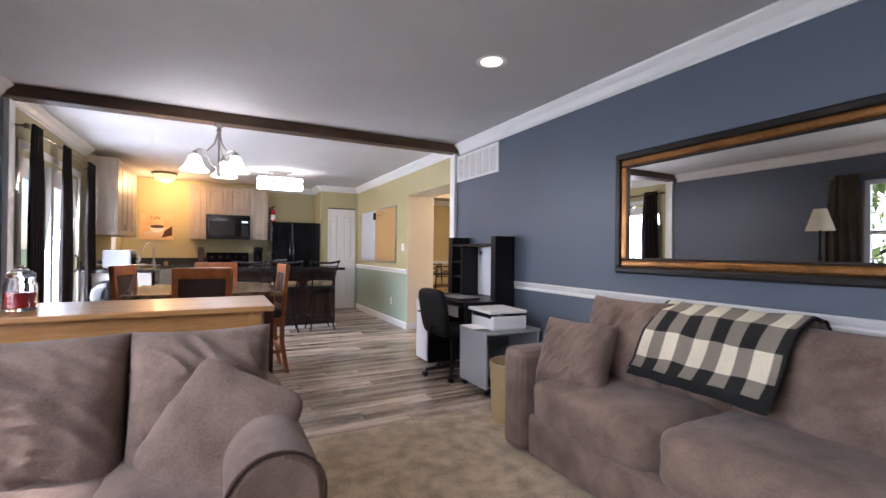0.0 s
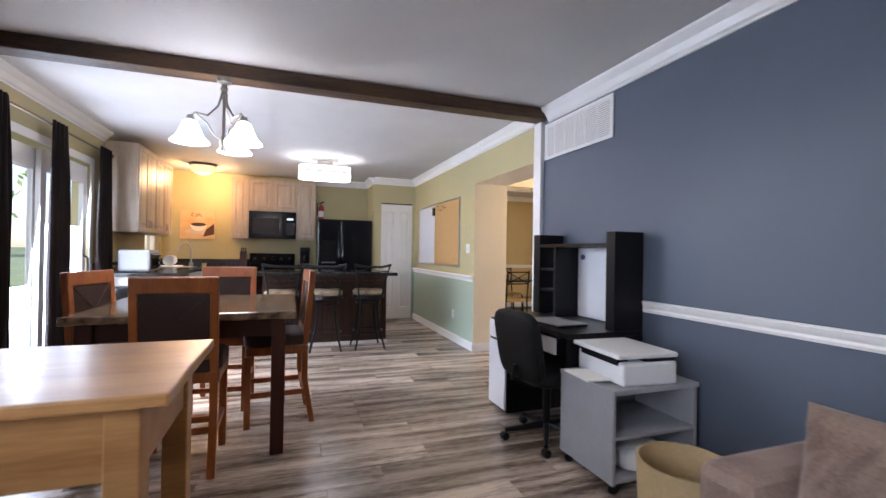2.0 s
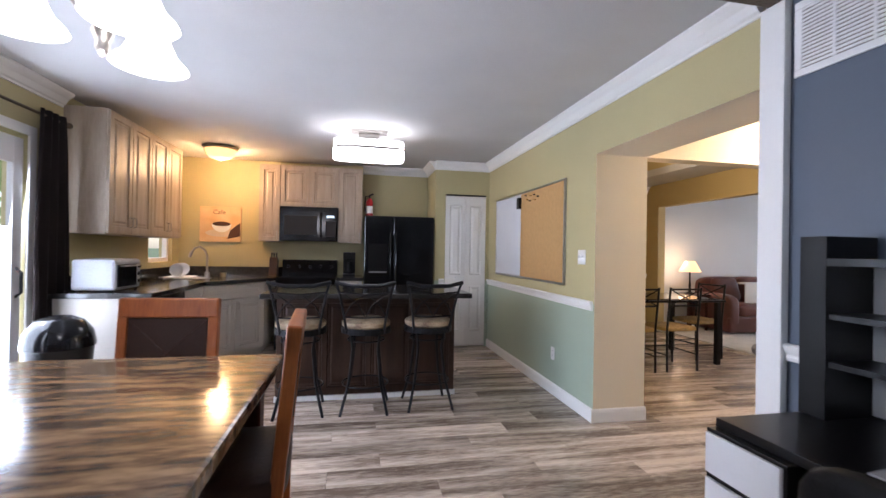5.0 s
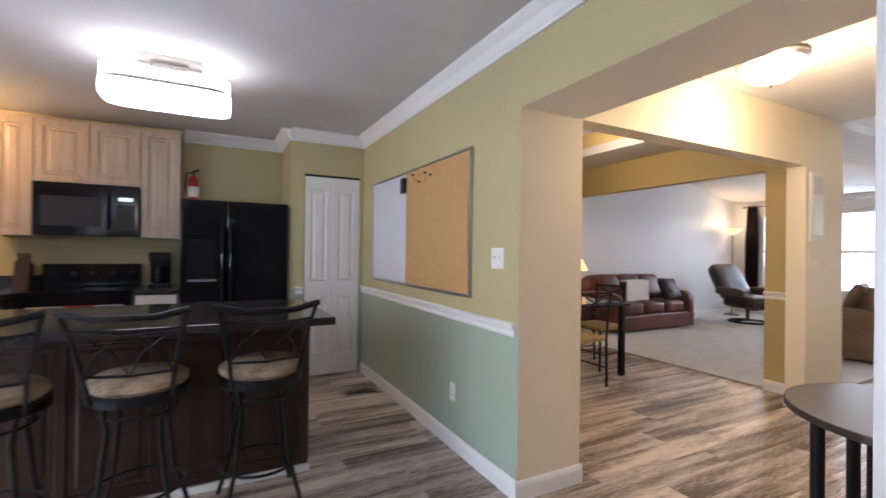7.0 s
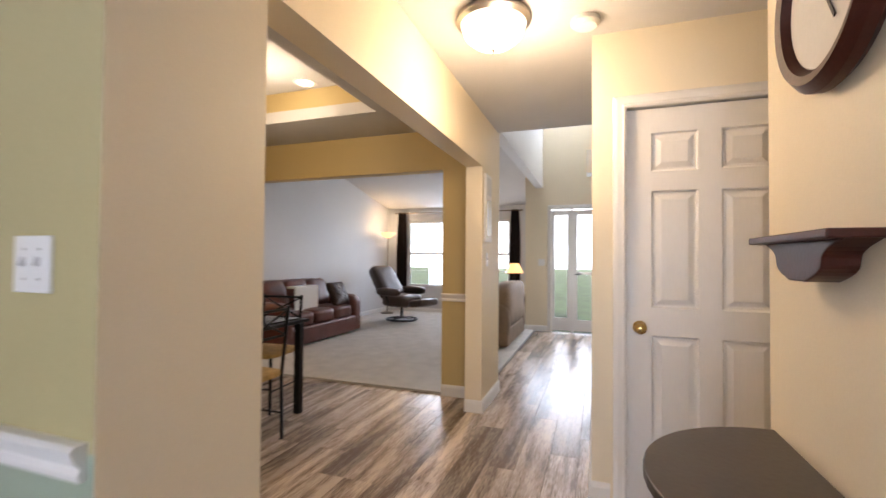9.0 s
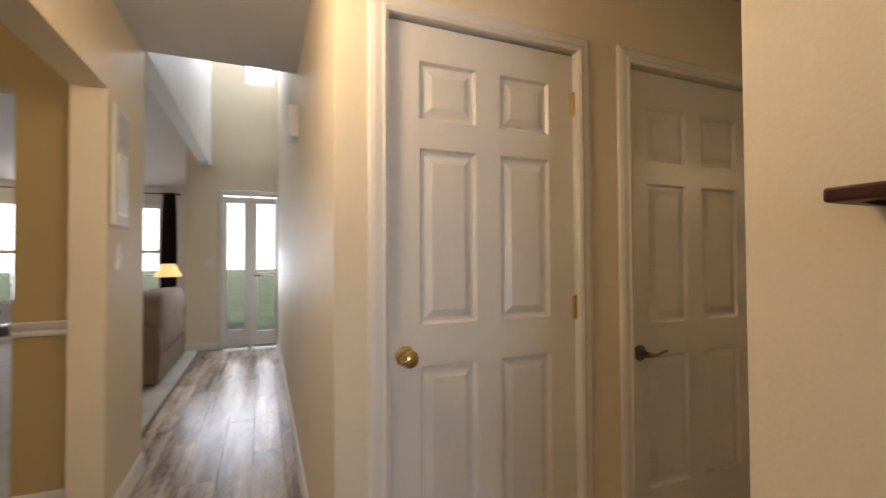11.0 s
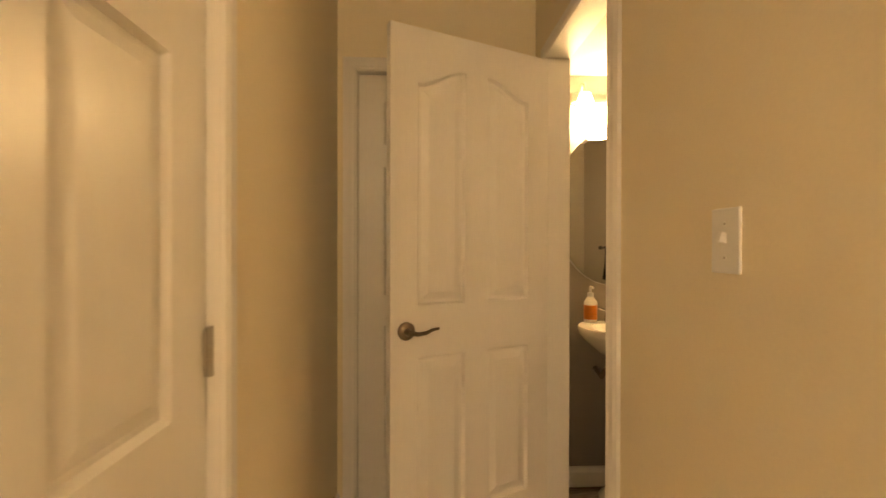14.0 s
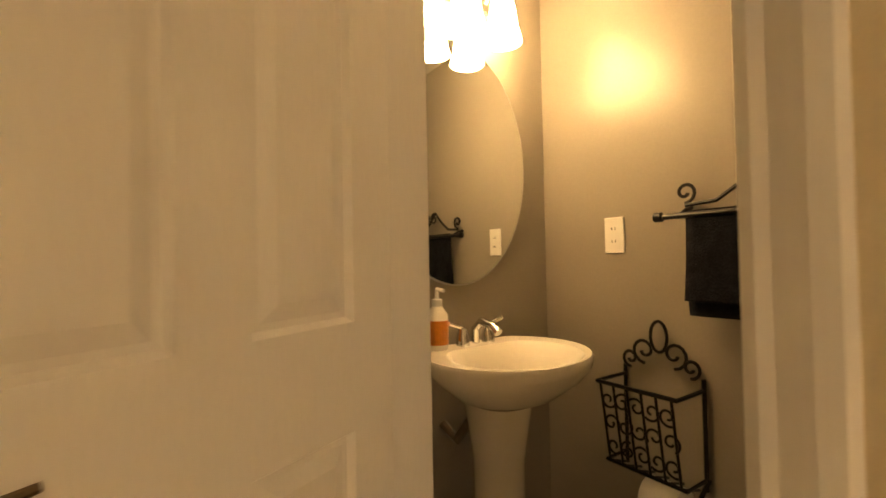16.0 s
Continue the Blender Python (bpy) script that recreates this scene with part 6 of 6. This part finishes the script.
mat("bath_shade_lit", (0.9, 0.85, 0.75), 0.5, bump=0, glow=((1.0, 0.70, 0.36), 22))
vl = thing("vanity_light", "three-light vanity fixture with lit bell glass shades", "wall light")
part("backplate", box(B(), (2.83, 1.832, 1.97), (3.27, 1.85, 2.03)), "brushed_nickel", vl, bevel=0.006)
for x in (2.93, 3.08, 3.23):
    part("arm", tube(B(), [(x, 1.85, 2.0), (x, 1.9, 2.05), (x, 1.92, 2.05), (x, 1.935, 2.0)], 0.008), "brushed_nickel", vl, smooth=True)
    part("shade", lathe(B(), [(0, 2.0), (0.025, 1.995), (0.04, 1.95), (0.05, 1.88), (0.062, 1.83), (0.058, 1.83), (0, 1.9)], (x, 1.935, 0), 24), "bath_shade_lit", vl, "lit glass bell shade", True)


def spiral(bm, y, z, r, turns, flip, start, rad=0.005, x=2.67):
    pts = []
    for k in range(18):
        t = k / 17
        a = start + flip * t * turns * 2 * math.pi
        q = r * (1 - 0.75 * t)
        pts.append((x, y + q * math.cos(a), z + q * math.sin(a)))
    return tube(bm, pts, rad, 6)


tr = thing("towel_bar", "black wrought iron towel bar with scrolls", "towel bar")
part("bar", tube(B(), [(2.70, 2.31, 1.235), (2.70, 2.81, 1.235)], 0.008), "black_metal", tr, smooth=True)
for y in (2.31, 2.81):
    part("knob", lathe(B(), [(0, -0.02), (0.014, -0.01), (0.014, 0.01), (0, 0.02)], (0, 0, 0), 12, pose(2.70, y, 1.235, 90)), "black_metal", tr, smooth=True)
for y in (2.37, 2.75):
    part("post", tube(B(), [(2.64, y, 1.26), (2.67, y, 1.25), (2.70, y, 1.235)], 0.007), "black_metal", tr)
    part("scroll", spiral(B(), y, 1.3, 0.03, 1.2, 1 if y < 2.6 else -1, -1.57), "black_metal", tr, smooth=True)
part("crest", tube(B(), [(2.67, 2.37, 1.265), (2.67, 2.45, 1.27), (2.67, 2.51, 1.31), (2.67, 2.56, 1.36), (2.67, 2.61, 1.31), (2.67, 2.67, 1.27), (2.67, 2.75, 1.265)], 0.006, 6), "black_metal", tr, smooth=True)
for s in (-1, 1):
    part("scroll", spiral(B(), 2.61 + s * 0.035, 1.33, 0.03, 1.1, s, 1.57), "black_metal", tr, smooth=True)
mat("towel_black", (0.012, 0.013, 0.018), 0.95, var=0.3, scale=30, bump=0.4, fine=180, spec=0.1)
bm = B()
g = []
for k in range(13):
    v = k / 12
    row = []
    for i in range(17):
        u = i / 16
        side = math.cos(v * math.pi)
        z = 1.247 - (0.28 if v < 0.5 else 0.24) * abs(side) ** 0.5 if k != 6 else 1.247
        row.append(bm.verts.new((2.70 + 0.018 * (-side) + 0.006 * math.sin(u * 14) * abs(side), 2.385 + 0.34 * u, z)))
    g.append(row)
for a, b in zip(g, g[1:]):
    for i in range(16):
        bm.faces.new((a[i], a[i + 1], b[i + 1], b[i]))
tw = part("hand_towel", bm, "towel_black", None, "black hand towel folded over the iron bar", True)
tagged(tw, category="towel")
sol = tw.modifiers.new("thick", "SOLIDIFY")
sol.thickness = 0.008
bk = thing("magazine_basket", "black wrought iron magazine basket on the wall", "basket", at=pose(0, 0, -0.03))
for k in range(6):
    y = 2.17 + k * 0.042
    part("front_bar", tube(B(), [(2.79, y, 0.79), (2.75, y, 0.55), (2.66, y, 0.52)], 0.004, 6), "black_metal", bk, smooth=True)
for z, x in ((0.79, 2.79), (0.55, 2.75)):
    part("rim", tube(B(), [(2.65, 2.16, z), (x, 2.16, z), (x, 2.395, z), (2.65, 2.395, z)], 0.006, 6), "black_metal", bk, smooth=True)
for y in (2.16, 2.395):
    part("side_bar", tube(B(), [(2.65, y, 0.82), (2.65, y, 0.52)], 0.006, 6), "black_metal", bk)
for k in range(5):
    for j in range(3):
        part("scroll", spiral(B(), 2.19 + k * 0.044, 0.6 + j * 0.07, 0.026, 1.1, 1 if (k + j) % 2 else -1, k * 1.3, 0.0035, 2.758 + 0.012 * j), "black_metal", bk, smooth=True)
for s in (-1, 1):
    part("crest_scroll", spiral(B(), 2.277 + s * 0.045, 0.875, 0.04, 1.2, s, -1.57, 0.005, 2.66), "black_metal", bk, smooth=True)
    part("crest_scroll", spiral(B(), 2.277 + s * 0.09, 0.845, 0.028, 1.2, s, -1.57, 0.005, 2.66), "black_metal", bk, smooth=True)
part("crest_loop", tube(B(), [(2.66, 2.277 + 0.025 * math.sin(t), 0.92 + 0.045 * math.cos(t)) for t in (2 * math.pi * k / 18 for k in range(18))], 0.005, 6, closed=True), "black_metal", bk, smooth=True)
tp = thing("toilet_paper_holder", "white toilet paper roll on an iron holder", "toilet paper", at=pose(2.72, 2.32, 0.45))
part("holder", tube(B(), [(-0.075, 0.08, 0.07), (-0.03, 0.08, 0.04), (0, 0.08, 0), (0, -0.07, 0)], 0.006), "black_metal", tp, smooth=True)
part("roll", lathe(B(), [(0.02, -0.05), (0.055, -0.05), (0.055, 0.05), (0.02, 0.05), (0.02, -0.05)], m=pose(0, 0, 0, 90)), "paper_white", tp, smooth=True)
wb = thing("waste_bin", "small black bathroom waste bin", "bin", at=pose(2.78, 2.2, 0))
part("body", lathe(B(), [(0, 0.003), (0.09, 0.003), (0.11, 0.27), (0.112, 0.28), (0.105, 0.28), (0.088, 0.02), (0, 0.02)], seg=28), "desk_black", wb, smooth=True)

# ---- front rooms ----
mat("red_leather", (0.135, 0.04, 0.028), 0.4, var=0.2, scale=4, bump=0.06)
mat("grey_brown", (0.065, 0.043, 0.033), 0.35, var=0.2, scale=4, bump=0.06)
mat("loveseat_tan", (0.26, 0.18, 0.115), 0.8, var=0.15, scale=5, bump=0.1)


def couch(x, y, turn, w, material, label, n, group=""):
    """A padded couch of width w; it faces -y of its own."""
    s = thing("sofa", label, "sofa", group, pose(x, y, 0.02, 0, 0, turn))
    part("frame", box(B(), (-w / 2, -0.42, 0.03), (w / 2, 0.42, 0.28)), material, s, bevel=0.03)
    part("back", pillow(B(), (w - 0.1, 0.24, 0.62), pose(0, 0.32, 0.58), 6, 0, 0.008, 12), material, s, smooth=True)
    for q in (-1, 1):
        part("arm", pillow(B(), (0.22, 0.86, 0.56), pose(q * (w / 2 - 0.1), 0, 0.34), 5, 0.05, 0.006, 12), material, s, smooth=True)
    cw = (w - 0.4) / n
    for k in range(n):
        cx = -w / 2 + 0.2 + cw * (k + 0.5)
        part("seat_cushion", pillow(B(), (cw, 0.62, 0.2), pose(cx, -0.09, 0.37), 6, 0.1, 0.008, 10, k), material, s, smooth=True)
        part("back_cushion", pillow(B(), (cw, 0.46, 0.2), pose(cx, 0.18, 0.66, 72), 4.5, 0.15, 0.01, 10, k + 3), material, s, smooth=True)
    return s


couch(7.6, 9.4, 0, 1.95, "red_leather", "dark reddish-brown leather sofa on pale carpet", 3)
couch(8.65, 6.75, 180, 1.5, "loveseat_tan", "tan loveseat with its back to the foyer", 2)
tagged(part("throw_blanket", box(box(B(), (7.2, 8.98 + 0.3, 0.80), (7.75, 9.42, 0.83)), (7.2, 9.26, 0.45), (7.75, 9.285, 0.83)), "paper_white", None, "white throw over the leather sofa", bevel=0.02), category="blanket")
tagged(part("throw_pillow", cushion(B(), (0.42, 0.42, 0.16), pose(8.2, 9.2, 0.66, 65), 50), "brown_leather", None, "dark brown pillow on the leather sofa", True), category="pillow")
tagged(part("throw_pillow", cushion(B(), (0.45, 0.42, 0.16), pose(8.25, 6.72, 0.74, 110, 0, 10), 51), "loveseat_tan", None, "tan pillow propped on the loveseat", True), category="pillow")
rc = thing("recliner", "grey-brown leather swivel recliner with a footrest", "armchair", at=pose(9.95, 8.85, 0.02, 0, 0, -18))
part("seat", pillow(B(), (0.62, 0.62, 0.24), pose(0, 0, 0.4), 5, 0.1, 0.01, 12), "grey_brown", rc, smooth=True)
part("backrest", pillow(B(), (0.62, 0.8, 0.2), pose(0, 0.42, 0.72, 55), 5, 0.15, 0.012, 12), "grey_brown", rc, smooth=True)
part("footrest", pillow(B(), (0.5, 0.42, 0.14), pose(0, -0.55, 0.38, -8), 5, 0.1, 0.008, 10), "grey_brown", rc, smooth=True)
for q in (-1, 1):
    part("arm", pillow(B(), (0.14, 0.6, 0.14), pose(q * 0.37, 0.02, 0.58), 4, 0.1, 0.006, 10), "grey_brown", rc, smooth=True)
    part("arm_support", tube(B(), [(q * 0.37, 0.1, 0.54), (q * 0.33, 0.05, 0.35)], 0.02), "desk_black", rc)
part("base_ring", tube(B(), [(0.3 * math.cos(t), 0.3 * math.sin(t), 0.025) for t in (2 * math.pi * k / 24 for k in range(24))], 0.02, 8, closed=True), "desk_black", rc, smooth=True)
part("base_arm", tube(B(), [(-0.3, 0, 0.03), (0, 0, 0.06), (0.3, 0, 0.03)], 0.02), "desk_black", rc)
part("column", tube(B(), [(0, 0, 0.04), (0, 0, 0.3)], 0.03), "desk_black", rc)
to = thing("floor_lamp", "bronze torchiere floor lamp with a lit bowl", "lamp", at=pose(10.8, 9.6, 0.02))
part("base", lathe(B(), [(0, 0), (0.14, 0), (0.14, 0.02), (0.02, 0.05), (0, 0.05)]), "bronze", to, smooth=True)
part("pole", tube(B(), [(0, 0, 0.04), (0, 0, 1.7)], 0.012), "bronze", to, smooth=True)
part("bowl", lathe(B(), [(0, 1.68), (0.05, 1.69), (0.13, 1.74), (0.17, 1.8), (0.16, 1.8), (0.12, 1.75), (0, 1.7)], seg=28), "warm_shade_lit", to, "lit glass bowl", True)
for x, y, h in ((10.2, 6.65, 0.6), (6.4, 9.58, 0.6)):
    e = thing("end_table", "small dark wooden end table under a lamp", "table", "end tables", pose(x, y, 0.02))
    part("tabletop", box(B(), (-0.22, -0.22, h - 0.03), (0.22, 0.22, h)), "mahogany", e, bevel=0.004)
    for a in (-0.19, 0.16):
        for b in (-0.19, 0.16):
            part("leg", box(B(), (a, b, 0), (a + 0.03, b + 0.03, h - 0.03)), "mahogany", e)
    table_lamp(x, y, h + 0.021, 0.55, "warm_shade_lit", "lit table lamp with a warm glowing shade", 0.17)

# dining room set
mat("rush_seat", (0.5, 0.33, 0.12), 0.8, var=0.2, scale=20, bump=0.2)
dt = thing("glass_dining_table", "dark metal dining table with a glass top", "table")
part("top_frame", box(B(), (3.55, 7.42, 0.73), (5.02, 8.3, 0.755)), "desk_black", dt, bevel=0.004)
part("top", box(B(), (3.6, 7.47, 0.757), (4.97, 8.25, 0.765)), "gloss_black", dt)
for x in (3.6, 4.95):
    for y in (7.47, 8.22):
        part("leg", box(B(), (x - 0.025, y - 0.025, 0.002), (x + 0.025, y + 0.025, 0.73)), "desk_black", dt)


def metal_chair():
    c = thing("metal_dining_chair", "dark metal dining chair with a woven rush seat", "chair", "chairs round the glass table")
    part("seat", pillow(B(), (0.42, 0.42, 0.05), pose(0, 0, 0.46), 6, 0.1, 0.002, 8), "rush_seat", c, "woven rush seat", True)
    for x in (-0.19, 0.19):
        part("front_leg", tube(B(), [(x, 0.19, 0.002), (x, 0.19, 0.45)], 0.012, 8), "black_metal", c)
        part("rear_leg", tube(B(), [(x, -0.2, 0.002), (x, -0.19, 0.45), (x, -0.24, 0.92)], 0.012, 8), "black_metal", c)
        part("side_stretcher", tube(B(), [(x, 0.19, 0.18), (x, -0.195, 0.18)], 0.008, 6), "black_metal", c)
    for z, y in ((0.9, -0.238), (0.72, -0.219)):
        part("back_rail", tube(B(), [(-0.19, y, z), (0.19, y, z)], 0.01, 8), "black_metal", c)
    part("front_stretcher", tube(B(), [(-0.19, 0.19, 0.2), (0.19, 0.19, 0.2)], 0.008, 6), "black_metal", c)
    for q in (-1, 1):
        part("cross_brace", tube(B(), [(-0.19 * q, -0.219, 0.72), (0.19 * q, -0.238, 0.9)], 0.007, 6), "black_metal", c)
    return c


mc = metal_chair()
mc.matrix_basis = pose(4.3, 7.45, 0)
copy_thing(mc, pose(3.75, 7.42, 0, 0, 0, 4))
copy_thing(mc, pose(5.0, 7.85, 0, 0, 0, 95))
copy_thing(mc, pose(4.2, 8.35, 0, 0, 0, 180))

# ---- planks of the floor, laid along x ----
PLANKS = {}


def plank(x0, x1, y0, y1, parent):
    key = (round(x1 - x0, 3), round(y1 - y0, 3))
    if key not in PLANKS:
        w, d = key[0] / 2 - 0.0008, key[1] / 2 - 0.0008
        bm = B()
        low = [bm.verts.new((a * w, b * d, -0.011)) for a, b in ((-1, -1), (1, -1), (1, 1), (-1, 1))]
        mid = [bm.verts.new((a * w, b * d, -0.0012)) for a, b in ((-1, -1), (1, -1), (1, 1), (-1, 1))]
        top = [bm.verts.new((a * (w - 0.0015), b * (d - 0.0015), 0.0)) for a, b in ((-1, -1), (1, -1), (1, 1), (-1, 1))]
        bm.faces.new(top)
        for r, s in ((low, mid), (mid, top)):
            for k in range(4):
                bm.faces.new((r[k], r[(k + 1) % 4], s[(k + 1) % 4], s[k]))
        mesh = bpy.data.meshes.new("plank")
        bm.to_mesh(mesh)
        bm.free()
        mesh.materials.append(M["plank_wood"])
        PLANKS[key] = mesh
    ob = new("plank", PLANKS[key])
    ob.location = ((x0 + x1) / 2, (y0 + y1) / 2, 0)
    ob.parent = parent


floor = bpy.data.objects["floor"]
rng = random.Random(7)
WIDE, LONG = 0.18, 1.22
y = 2.6
while y < 9.4:
    spans = [(-1.5, 2.56)] if y > 6.1 or y < 4.7 else [(-1.5, 9.76)]
    if 6.1 < y < 9.9:
        spans.append((2.96, 5.85))
    if y < 4.7 and y > 1.8:
        spans.append((3.5, 4.42))
    for a, b in spans:
        x = a - rng.choice((0, 0.3, 0.61, 0.92))
        while x < b:
            x0, x1 = max(x, a), min(x + LONG, b)
            if x1 - x0 > 0.04:
                plank(x0, x1, y, y + WIDE, floor)
            x += LONG
    y += WIDE
for k in range(5):
    plank(2.64, 3.5, 1.83 + k * 0.18, 2.01 + k * 0.18, floor)
for k in range(4):
    plank(3.5, 4.42, 1.88 + k * 0.18, 2.06 + k * 0.18, floor)
